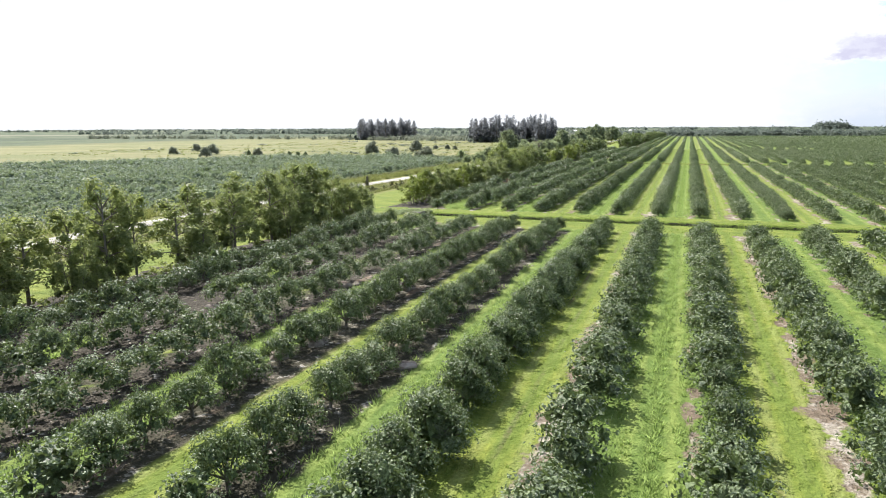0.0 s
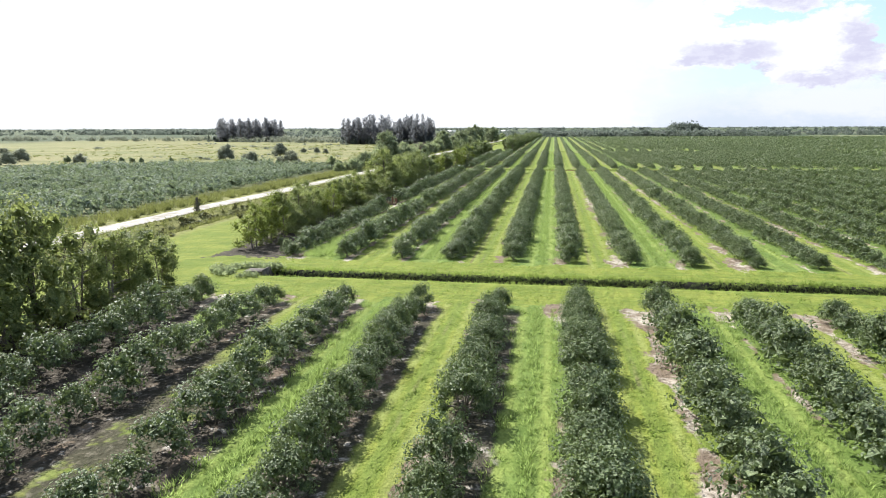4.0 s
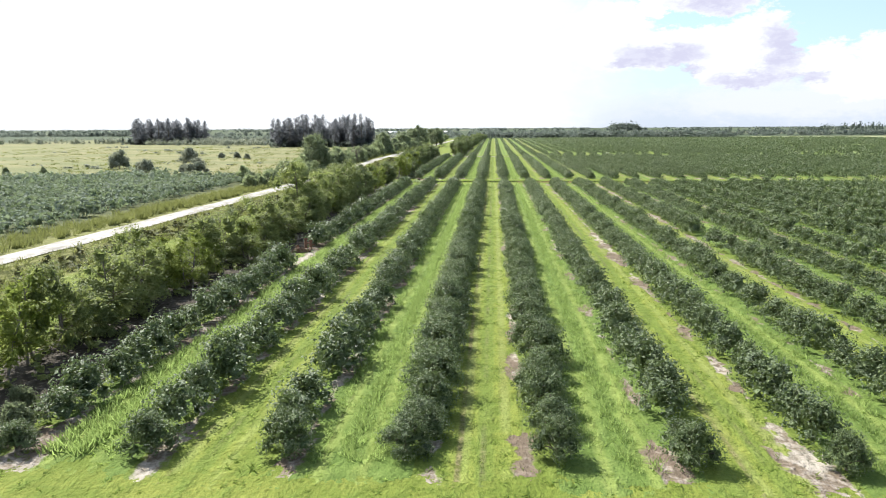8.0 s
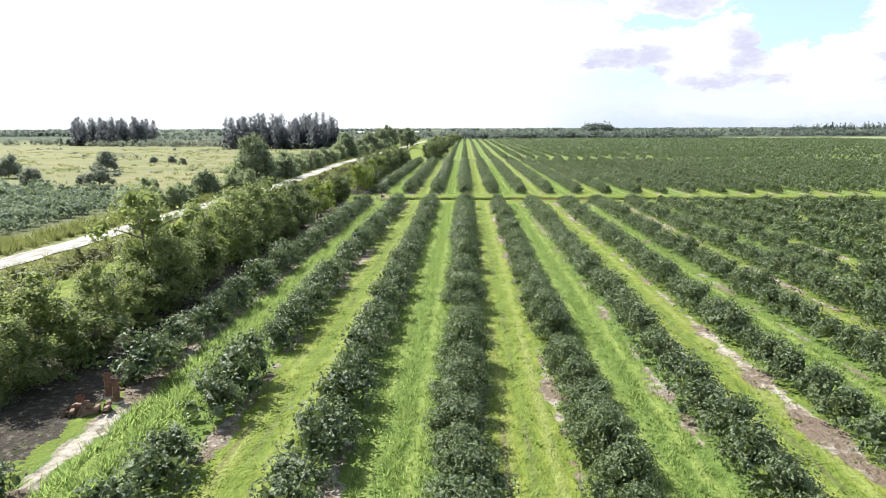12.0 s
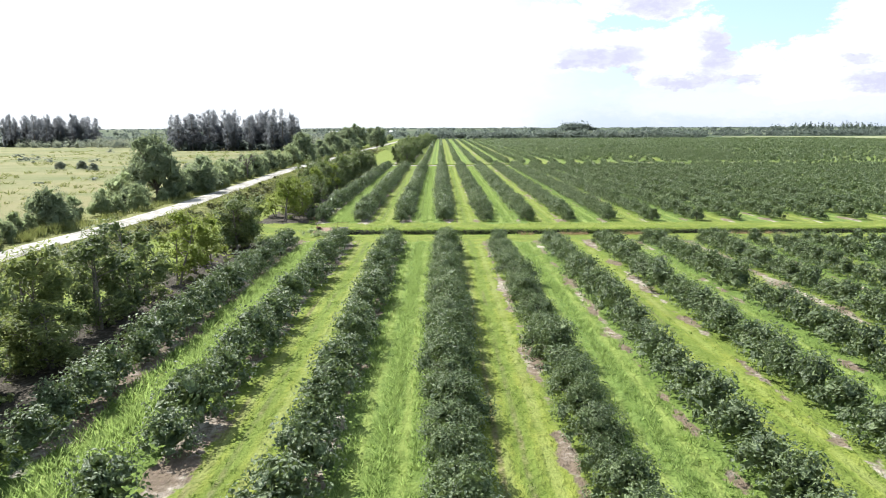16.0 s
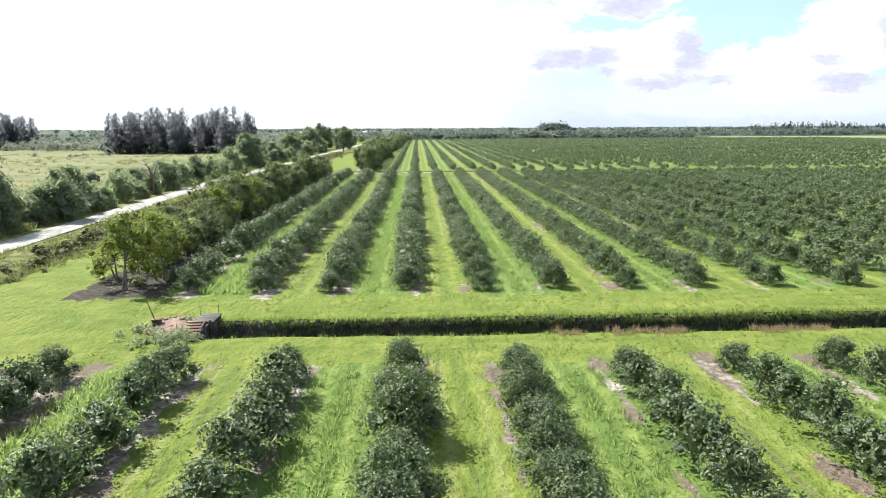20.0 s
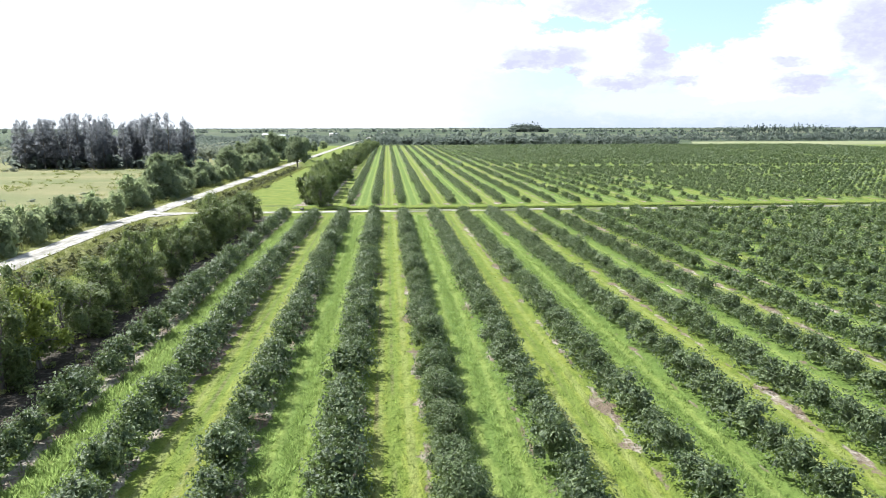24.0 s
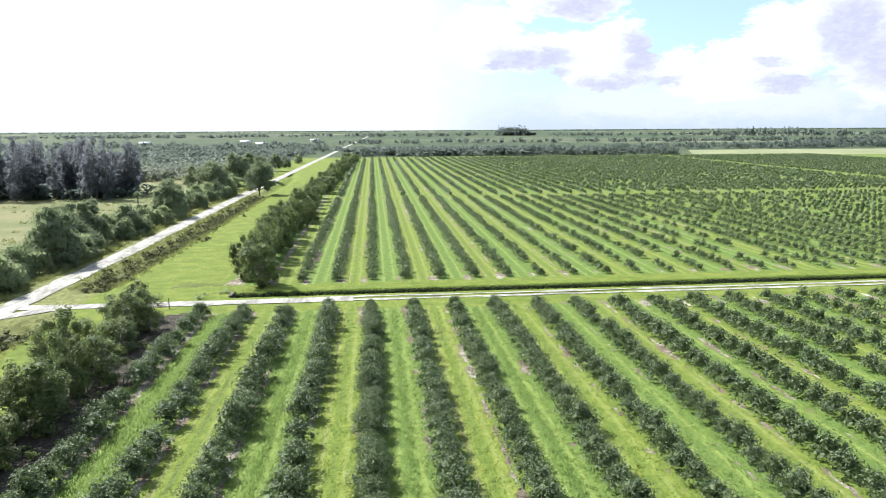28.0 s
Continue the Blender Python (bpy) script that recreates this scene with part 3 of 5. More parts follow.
def lumps(rng, heap, centres, radii, size=0.8, n=7):
    """Dense inner foliage behind the leaves: large ragged leaf masses at all angles."""
    centres, radii = np.asarray(centres, float), np.asarray(radii, float)
    for c, r in zip(centres, radii):
        d = rng.normal(size=(n, 3))
        d /= np.linalg.norm(d, axis=1)[:, None]
        p = c + d * r * size * 0.45
        m = d + rng.normal(size=(n, 3)) * 0.35
        m /= np.linalg.norm(m, axis=1)[:, None]
        a = np.cross(m, rng.normal(size=(n, 3)))
        a /= np.linalg.norm(a, axis=1)[:, None]
        b = np.cross(m, a)
        w = size * r.mean() * rng.uniform(0.6, 0.95, (n, 1))
        fold = m * w * 0.25
        v = np.stack([p - a * w - fold, p + b * w * 0.8, p + a * w - fold, p - b * w * 0.8], 1).reshape(-1, 3)
        heap.add(v, np.arange(n * 4).reshape(-1, 4))


# ---------------------------------------------------------------- ground, roads, water
def ground_lines():
    xs = [-4600, -2500, -1400, -800, -500, -350, -250, -180, -130, -100, -90] + list(np.arange(-84, -47.9, 1.0)) + list(np.arange(-46, 31, 1.0)) + list(np.arange(32, 61, 2.0)) + \
         [75, 100, 140, 200, 280, 400, 600, 1000, 1800, 3000, 4600]
    ys = [-600, -300, -100] + list(np.arange(-40, 535, 5.0)) + [560, 600, 650, 700, 760, 800, 900, 1100, 1500, 2200, 3200, 4600]
    for west, south, north in DITCHES:
        xs += [west - 0.5, west, west + 0.4]
        ys = [v for v in ys if not south - 1.5 < v < north + 1.5] + [south - 0.8, south - 0.1, south + 0.25, south + 0.7, north - 0.7, north - 0.2, north + 0.1, north + 0.8]
    ys += [364.5, 366.0, 367.5, 381.0, 382.5]
    return np.array(sorted(set(np.round(xs, 2)))), np.array(sorted(set(np.round(ys, 2))))


def ground_height(x, y, side):
    """side: metres east of the middle of the limestone road."""
    h = 0.0
    for west, south, north in DITCHES:
        if x > west and south < y < north and x < 420:
            h = min(h, -1.25 if south + 0.6 < y < north - 0.6 else -0.55)
    along = 0.0 if 366.5 < y < 381.5 or y > 600 else 1.0
    if along:
        h = min(h, -1.5 * max(0.0, 1 - abs(side - 6.6) / 3.0) * along)
    return h


def build_ground():
    xs, ys = ground_lines()
    v = []
    for y in ys:
        for x in xs:
            w = float(np.interp(x, [-130, -84, -54, -48], [0, 1, 1, 0]))
            px = x + w * (road_x(y) + 67.0) * (y < 620)
            h = ground_height(x, y, x + 67.0) + (0.05 * noise.noise((px * 0.11, y * 0.11, 0)) if abs(px) < 300 and y < 800 else 0)
            py = y
            for west, south, north in DITCHES:
                if south - 1.0 < y < north + 1.0 and west - 1 < x < 130:
                    py = y + 0.32 * noise.noise((x * 0.21, y * 0.35, 4.0)) + 0.15 * noise.noise((x * 0.6, y * 0.35, 8.0))
            v.append((px, py, h))
    n = len(xs)
    q = [[j * n + i, j * n + i + 1, (j + 1) * n + i + 1, (j + 1) * n + i] for j in range(len(ys) - 1) for i in range(n - 1)]
    me = mesh("ground", v, [q], GROUND, True)
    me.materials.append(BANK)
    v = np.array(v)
    # Ditch sides and floor take the bank colour that holds the shade.
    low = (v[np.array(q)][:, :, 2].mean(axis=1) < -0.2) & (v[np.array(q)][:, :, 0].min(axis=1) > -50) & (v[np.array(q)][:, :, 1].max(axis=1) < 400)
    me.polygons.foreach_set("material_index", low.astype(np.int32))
    tagged(new("ground", me), "flat farmland of bright mown grass with sandy tree strips", "ground", kind="structure")


build_ground()


def ribbon(name, line, width, z, mat, label, category, seed, steps=2.5, ragged=0.3):
    """A track with ragged edges, a few millimetres above the ground."""
    rng = np.random.default_rng(seed)
    pts = [np.array(p, float) for p in line]
    path = []
    for p, q in zip(pts, pts[1:]):
        k = max(1, int(np.linalg.norm(q - p) / steps))
        path += [p + (q - p) * i / k for i in range(k)]
    path.append(pts[-1])
    v, n = [], len(path)
    ea, eb = np.cumsum(rng.normal(size=n)) * 0.0, rng.normal(size=(n, 2)) * ragged * 0.4
    for i, p in enumerate(path):
        d = path[min(i + 1, n - 1)] - path[max(i - 1, 0)]
        d /= np.linalg.norm(d)
        s = np.array([d[1], -d[0]])
        wob = ragged * 0.7 * np.array([noise.noise((i * 0.3, seed, 0)), noise.noise((i * 0.3, seed, 9))])
        for k, f in enumerate((-0.5, -0.17, 0.17, 0.5)):
            e = (eb[i, 0] + wob[0]) if k == 0 else (eb[i, 1] + wob[1]) if k == 3 else 0
            w = p + s * (f * width + e)
            v.append((w[0], w[1], z if k in (0, 3) else z + 0.03))
    q = [[i * 4 + k, i * 4 + k + 1, i * 4 + k + 5, i * 4 + k + 4] for i in range(n - 1) for k in range(3)]
    return tagged(new(name, mesh(name, v, [q], mat, True)), label, category, kind="structure")


ribbon("road", [(x, y) for y, x in ROAD[1:-1]], 3.7, 0.09, LIME, "white crushed limestone farm road", "road", 3)
ribbon("track", [(-66.0, 373.6), (-58, 373.2), (-40, 372.9), (-20, 373.2)], 2.5, 0.075, LIME, "pale limestone track turning off the farm road", "track", 5)
ribbon("track", [(-67.2, 360), (-65.2, 368.5), (-60.0, 372.7)], 2.4, 0.082, LIME, "pale limestone bend where the track meets the road", "track", 15)
for k, off in enumerate((-0.85, 0.85)):
    ribbon("track", [(-20.5, 373.2 + off), (30, 372.9 + off), (120, 373.2 + off), (330, 373.5 + off)], 0.75, 0.074, LIME, "pale wheel rut of a limestone track in the grass", "track", 7 + k, ragged=0.35)
for west, south, north in DITCHES:
    w = mesh("water", [(west + 0.5, south + 0.2, -1.08), (420, south + 0.2, -1.08), (420, north - 0.2, -1.08), (west + 0.5, north - 0.2, -1.08)], [[[0, 1, 2, 3]]], WATER)
    tagged(new("water", w), "still dark water in a narrow farm ditch", "water", kind="structure")


# ---------------------------------------------------------------- orchard trees
def orchard_shape(seed, count, size, core=0.80, fill=5, lift=0.0):
    """Crown of a low bushy fruit tree about 2.2 m high and 2.9 m wide, leafy almost to the ground or lifted off it, with its short trunk and limbs."""
    rng = np.random.default_rng(seed)
    n, m = int(rng.integers(8, 11)), int(rng.integers(6, 8))
    k = np.arange(n) * 2.4 + rng.uniform(0, 6)
    r = np.sqrt((np.arange(n) + 0.4) / n) * rng.uniform(0.80, 1.0, n)
    top = np.stack([np.cos(k) * r * 0.85, np.sin(k) * r * 0.85, 1.68 - 0.55 * r ** 2 + rng.normal(size=n) * 0.13], 1)
    k = np.arange(m) * 2 * np.pi / m + rng.uniform(0, 6) + rng.normal(size=m) * 0.2
    low = np.stack([np.cos(k) * 1.0, np.sin(k) * 1.0, rng.uniform(0.50, 0.85, m) + lift], 1)
    centres = np.concatenate([top, low])
    radii = rng.uniform(0.36, 0.58, (n + m, 1)) * np.array([[1, 1, 0.9]]) + np.zeros((n + m, 3))
    heap = Heap()
    leaves(rng, heap, centres, radii, count, size, up=0.45)
    if core:
        lumps(rng, heap, centres * np.array([0.92, 0.92, 0.95]), radii, core, fill)
        if not lift:
            lumps(rng, heap, [[0, 0, 0.9]], [[0.85, 0.85, 0.6]], 1.0)
    wood, limbs = Heap(), Heap()
    tube(wood, [(0, 0, -0.05), (0.03, 0.02, 0.35), (0.0, 0.05, 0.75)], [0.09, 0.075, 0.06])
    for c in centres[1::2]:
        tube(limbs, [(0.02, 0.02, 0.30), (c[0] * 0.45, c[1] * 0.45, 0.6), tuple(c)], [0.05, 0.04, 0.015], 4)
    return heap, wood, limbs


ORCHARD = []
for i in range(10):
    crown, wood, limbs = orchard_shape(100 + i, 2700, 0.115)
    ORCHARD.append((crown.mesh("crown", GUAVA), wood.mesh("trunk", BARK, True), limbs.mesh("branching", BARK, True)))
OPEN_ORCHARD = []                                            # sparser crowns on bare stems, for the first block's western rows
for i in range(8):
    crown, wood, limbs = orchard_shape(130 + i, 2500, 0.120, 0.74, 4, 0.14)
    OPEN_ORCHARD.append((crown.mesh("crown", GUAVA), wood.mesh("trunk", BARK, True), limbs.mesh("branching", BARK, True)))


def orchard_spots():
    """Every tree of the orchard: block, row, number in the row, place, size, turn."""
    rng = np.random.default_rng(7)
    reach = [200, 260, 280, 320, 340]
    spots = []
    for b, (lo, hi) in enumerate(BLOCKS):
        first = -1 if b < 3 else 1
        for k in range(first, int((reach[b] - ROW_X0) / ROW_STEP)):
            x0 = ROW_X0 + k * ROW_STEP
            n = int((hi - lo) / TREE_STEP)
            for j in range(n):
                y = lo + 0.6 + j * (hi - lo - 1.2) / (n - 1) + rng.normal() * 0.2
                x = x0 + rng.normal() * 0.13
                gap = 0.02 if b < 3 or x < 0 else 0.05 + 0.30 * max(0, noise.noise((x * 0.02, y * 0.02, 5)) + 0.15) + (0.9 * max(0, noise.noise((x * 0.035, y * 0.05, 8.5)) - 0.10) if b == 3 and x > 15 else 0)
                size = rng.uniform(0.84, 1.08) * (1.10, 1.04, 1.08, 0.92, 0.94)[b] * (1.08 if b == 0 and x > -14 else 0.88 if b == 3 and x > 5 else 0.95 if b == 2 and x > 0 else 0.96 if b < 3 and x > 8 else 1.0)
                if b in (1, 2) and k < 3:
                    size *= 1.09
                if rng.random() < 0.05:
                    size *= 0.75
                if k == -1 and b in (1, 2):                 # the row beside the windbreak is thin and gappy
                    size *= rng.uniform(0.85, 1.12)
                    gap = 0.04
                if min(j, n - 1 - j) < 3:                   # the end trees are smaller, with no gaps behind them
                    size *= 0.78 if min(j, n - 1 - j) == 0 else 0.92
                    gap = 0.0
                gone = rng.random() < gap
                if b == 1 and k == -1 and 141.3 < y < 149:
                    gone = True
                if b == 4 and 202 < x < 213:                # a grassy lane across the far block
                    gone = True
                if not gone:
                    spots.append((b, k, min(j, n - 1 - j), x, y, size, size * rng.uniform(0.86, 1.12), rng.uniform(0, 6.28)))
    return spots


SPOTS = orchard_spots()
NEAR_ROWS = {0: (2, 3, 4), 1: (2, 3), 2: (3,)}               # rows that the flight follows most closely
TREE_LABELS = {0: "bushy dark green fruit tree in a grassy orchard row", 1: "bushy glossy fruit tree with low branches above sandy soil",
               2: "rounded dark green fruit tree in a hedge-like row", 3: "small round fruit tree beyond a farm ditch"}
GROUPS = {0: "trees of the first orchard block", 1: "trees of the second orchard block", 2: "trees of the third orchard block", 3: "trees of the fourth orchard block"}


def fruit_tree(b, x, y, w, h, turn, i, bare=False):
    kinds = OPEN_ORCHARD if bare else ORCHARD
    crown, wood, limbs = kinds[i % len(kinds)]
    ob = new("fruit_tree")
    ob.matrix_world = Matrix.LocRotScale((x, y, 0.0), Euler((0, 0, turn)), (w, w, h))
    tagged(ob, "open-crowned fruit tree on a bare stem above leaf litter" if bare else TREE_LABELS[b], "fruit tree", GROUPS[b])
    part("crown", crown, ob)
    part("branching", limbs, part("trunk", wood, ob))


def single(b, k, end, y):
    if b == 0:
        return y > 20 and (k in NEAR_ROWS[0] or end == 0 and -1 <= k <= 8)
    if b in (1, 2):
        return k in NEAR_ROWS[b] or end == 0 and -1 <= k <= 8
    return b == 3 and end == 0 and k <= 10 and y < 400


def build_orchard():
    rest = {}
    for i, (b, k, end, x, y, w, h, turn) in enumerate(SPOTS):
        if single(b, k, end, y):
            fruit_tree(b, x, y, w * (0.92 if b == 0 and k < 4 else 1.0), h, turn, i, b == 0 and k < 4)
        elif not (b == 0 and y < -24):
            grade = 2 if b == 0 and y < 14 else (0 if k < 9 else 1) if b < 3 and x < 40 else 2 if b < 4 and x < 100 else 3
            if b == 0 and k < 2 and grade == 0:
                grade = 4
            rest.setdefault((b, grade), []).append((x, y, 0.0, turn, w, h))
    shapes = []
    for grade, count, size in ((0, 760, 0.165), (1, 300, 0.25), (2, 140, 0.33)):
        made = []
        for s in range(6):
            heap, _, _ = orchard_shape(300 + s, count, size, 0.68, (4, 3, 1)[grade])
            made.append(heap.arrays())
        shapes.append(made)
    fars = []
    for s in range(6):
        rng = np.random.default_rng(400 + s)
        heap = Heap()
        c, r = [[0.45, 0.1, 0.9], [-0.5, 0.2, 0.95], [0, -0.45, 1.15], [0, 0.3, 1.3]], [[0.8, 0.8, 0.75]] * 4
        leaves(rng, heap, c, r, 20, 0.62, up=0.7, shell=0.75)
        lumps(rng, heap, [[0, 0, 0.95]], [[1.25, 1.25, 1.0]], 0.85, 6)
        fars.append(heap.arrays())
    shapes.append(fars)
    shapes.append([orchard_shape(130 + s, 1100, 0.15, 0.72, 4, 0.14)[0].arrays() for s in range(6)])
    for (b, grade), spots in rest.items():
        heap = Heap()
        for s in range(6):
            if spots[s::6]:
                heap.scatter(shapes[grade][s], spots[s::6])
        tagged(new("orchard_rows", heap.mesh("orchard_rows", GUAVA_FAR)), "long rows of bushy dark green fruit trees", "orchard", kind="stuff")


build_orchard()


# ---------------------------------------------------------------- taller trees
def tall_tree_shape(seed, height, spread, trunks, count, size, bare=0.25, lobes=12, droop=0.0, columnar=0.6):
    """Trunks that fork into limbs, each ending in a leafy lobe."""
    rng = np.random.default_rng(seed)
    wood, limbs, heap = Heap(), Heap(), Heap()
    centres, radii = [], []
    for s in range(trunks):
        lean = rng.normal(size=2) * spread * 0.16 * (trunks > 1)
        base = rng.normal(size=2) * 0.25 * (trunks > 1)
        top = height * rng.uniform(0.82, 1.0)
        line = [(base[0], base[1], -0.1), (base[0] + lean[0] * 0.4, base[1] + lean[1] * 0.4, top * 0.35), (base[0] + lean[0], base[1] + lean[1], top * 0.7), (base[0] + lean[0] * 1.2, base[1] + lean[1] * 1.2, top * 0.97)]
        thick = 0.018 * height
        tube(wood, line, [thick, thick * 0.75, thick * 0.45, thick * 0.12], 7)
        n = max(3, lobes // trunks)
        for i in range(n):
            f = bare + (1 - bare) * (i + 0.6) / n
            z = top * f
            reach = spread * 0.5 * math.sqrt(max(0.12, 1 - ((f - 0.48) / 0.58) ** 2)) * rng.uniform(0.4, 1.0) * (1.25 - 0.5 * columnar)
            k = i * 2.4 + rng.uniform(0, 1.5)
            start = np.array([np.interp(z * 0.85, [p[2] for p in line], [p[j] for p in line]) for j in (0, 1)] + [z * 0.85])
            end = np.array([start[0] + math.cos(k) * reach, start[1] + math.sin(k) * reach, z])
            tube(limbs, [start, (start + end) / 2 + [0, 0, 0.15], end], [thick * 0.4, thick * 0.28, thick * 0.1], 4)
            r = spread * rng.uniform(0.14, 0.24)
            centres.append(end)
            radii.append([r, r, r * rng.uniform(0.8, 1.25)])
    leaves(rng, heap, centres, radii, count, size, up=0.6, droop=droop, shell=0.6)
    lumps(rng, heap, centres, radii, 0.8, 6)
    return heap, wood, limbs


def make_tree(kind_name, shapes, i, x, y, w, h, turn, label, category, group=""):
    crown, wood, limbs = shapes[i % len(shapes)]
    ob = new(kind_name)
    ob.matrix_world = Matrix.LocRotScale((x, y, -0.03), Euler((0, 0, turn)), (w, w, h))
    tagged(ob, label, category, group)
    part("crown", crown, ob)
    part("branching", limbs, part("trunk", wood, ob))
    return ob


def shapes_of(how_many, mat, **kw):
    made = []
    for i in range(how_many):
        seed = kw.get("seed", 0) + i
        crown, wood, limbs = tall_tree_shape(seed, **{k: v for k, v in kw.items() if k != "seed"})
        made.append((crown.mesh("crown", mat), wood.mesh("trunk", BARK, True), limbs.mesh("branching", BARK, True)))
    return made


WB_DARK = shapes_of(7, WIND, seed=500, height=6.6, spread=4.3, trunks=2, count=3600, size=0.235, bare=0.08, lobes=24, columnar=0.30)
WB_DEEP = shapes_of(5, WIND_DEEP, seed=530, height=6.6, spread=4.0, trunks=2, count=3200, size=0.235, bare=0.10, lobes=22, columnar=0.30)
WB_PALE = shapes_of(4, WIND_PALE, seed=520, height=5.4, spread=3.6, trunks=2, count=1500, size=0.23, bare=0.20, lobes=16, columnar=0.3)
WB_BIG = shapes_of(4, WIND_DEEP, seed=560, height=9.6, spread=7.6, trunks=3, count=4200, size=0.32, bare=0.06, lobes=36, columnar=0.4)
WB_TALL = shapes_of(4, WIND, seed=540, height=7.8, spread=3.4, trunks=1, count=1700, size=0.25, bare=0.2, lobes=16, columnar=0.30)


def casuarina_shape(seed):
    """Tall feathery tree: many drooping sprays round a straight stem, thin and ragged at the top."""
    rng = np.random.default_rng(seed)
    wood, limbs, heap = Heap(), Heap(), Heap()
    high = rng.uniform(17.0, 20.0)
    tube(wood, [(0, 0, -0.2), (0.2, 0.1, high * 0.4), (0.0, 0.2, high * 0.75), (0.1, 0.0, high * 0.98)], [0.28, 0.2, 0.1, 0.03], 6)
    centres, radii = [], []
    n = 34
    for i in range(n):
        f = 0.10 + 0.88 * (i + rng.random()) / n
        wide = 3.3 * (math.sin(min(1.0, f * 1.6) * 1.57) * (1 - 0.80 * max(0.0, (f - 0.42) / 0.58))) * rng.uniform(0.35, 1.15)
        k = i * 2.4 + rng.uniform(0, 1)
        c = np.array([math.cos(k) * wide, math.sin(k) * wide, high * f + rng.uniform(-0.3, 0.9)])
        tube(limbs, [(0.1, 0.1, high * f * 0.93), tuple(c)], [0.06, 0.02], 4)
        centres.append(c)
        r = rng.uniform(0.75, 1.30) * (1 - 0.42 * f)
        radii.append([r, r, r * rng.uniform(1.2, 1.9)])
    leaves(rng, heap, centres, radii, 2100, 0.66, up=0.2, droop=0.7, shell=0.4, wide=0.30)
    lumps(rng, heap, centres[: n * 2 // 3], radii[: n * 2 // 3], 0.9, 4)
    return heap, wood, limbs


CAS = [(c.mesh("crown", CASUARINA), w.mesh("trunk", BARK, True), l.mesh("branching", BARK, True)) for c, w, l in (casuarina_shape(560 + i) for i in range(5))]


def dome_shape(seed, height, spread, count, size, lift=0.0, lobes=22, ragged=0.12, lump=1.0):
    """A bush or broad tree: lobes over a dome that reaches down to the ground or to a short stem."""
    rng = np.random.default_rng(seed)
    heap, wood, limbs = Heap(), Heap(), Heap()
    k = np.arange(lobes) * 2.4 + rng.uniform(0, 6)
    f = (np.arange(lobes) + 0.5) / lobes
    up = f ** 0.8
    r = np.sqrt(np.maximum(0.02, 1 - up ** 2)) * spread * 0.40 * rng.uniform(0.7, 1.12, lobes)
    z = lift + (height - lift) * (0.12 + 0.72 * up) * rng.uniform(1 - ragged, 1 + ragged, lobes)
    centres = np.stack([np.cos(k) * r, np.sin(k) * r, z], 1)
    q = (spread * 0.5 + height - lift) * 0.5
    radii = rng.uniform(0.26, 0.42, (lobes, 1)) * q * lump * np.array([[1, 1, 0.8]])
    leaves(rng, heap, centres, radii, count, size, up=0.4, shell=0.45)
    lumps(rng, heap, centres, radii, 0.85)
    lumps(rng, heap, [[0, 0, lift + (height - lift) * 0.4]], [[spread * 0.3, spread * 0.3, (height - lift) * 0.4]], 1.0)
    tube(wood, [(0, 0, -0.2), (0.05, 0.05, height * 0.3), (0, 0, height * 0.6)], [0.03 * height, 0.02 * height, 0.01 * height], 7)
    for c in centres[::3]:
        tube(limbs, [(0, 0, height * 0.15), c * [0.5, 0.5, 0.7], c], [0.015 * height, 0.01 * height, 0.004 * height], 4)
    return heap, wood, limbs


def domes_of(how_many, mat, seed, **kw):
    made = [dome_shape(seed + i, **kw) for i in range(how_many)]
    return [(c.mesh("crown", mat), w.mesh("trunk", BARK, True), l.mesh("branching", BARK, True)) for c, w, l in made]


ROUND = domes_of(5, BUSH, 580, height=8.0, spread=8.8, count=4200, size=0.32, lift=0.9, lobes=44, ragged=0.34, lump=0.72)
SHRUB = domes_of(5, BUSH, 600, height=3.6, spread=4.4, count=1700, size=0.23, lobes=18, ragged=0.2)
SHRUB_PALE = domes_of(5, BUSH_PALE, 640, height=3.6, spread=4.0, count=1700, size=0.21, lobes=16, ragged=0.3)
SHRUB_GREY = domes_of(4, BUSH_GREY, 620, height=4.2, spread=5.4, count=1500, size=0.26, lobes=18, ragged=0.2)


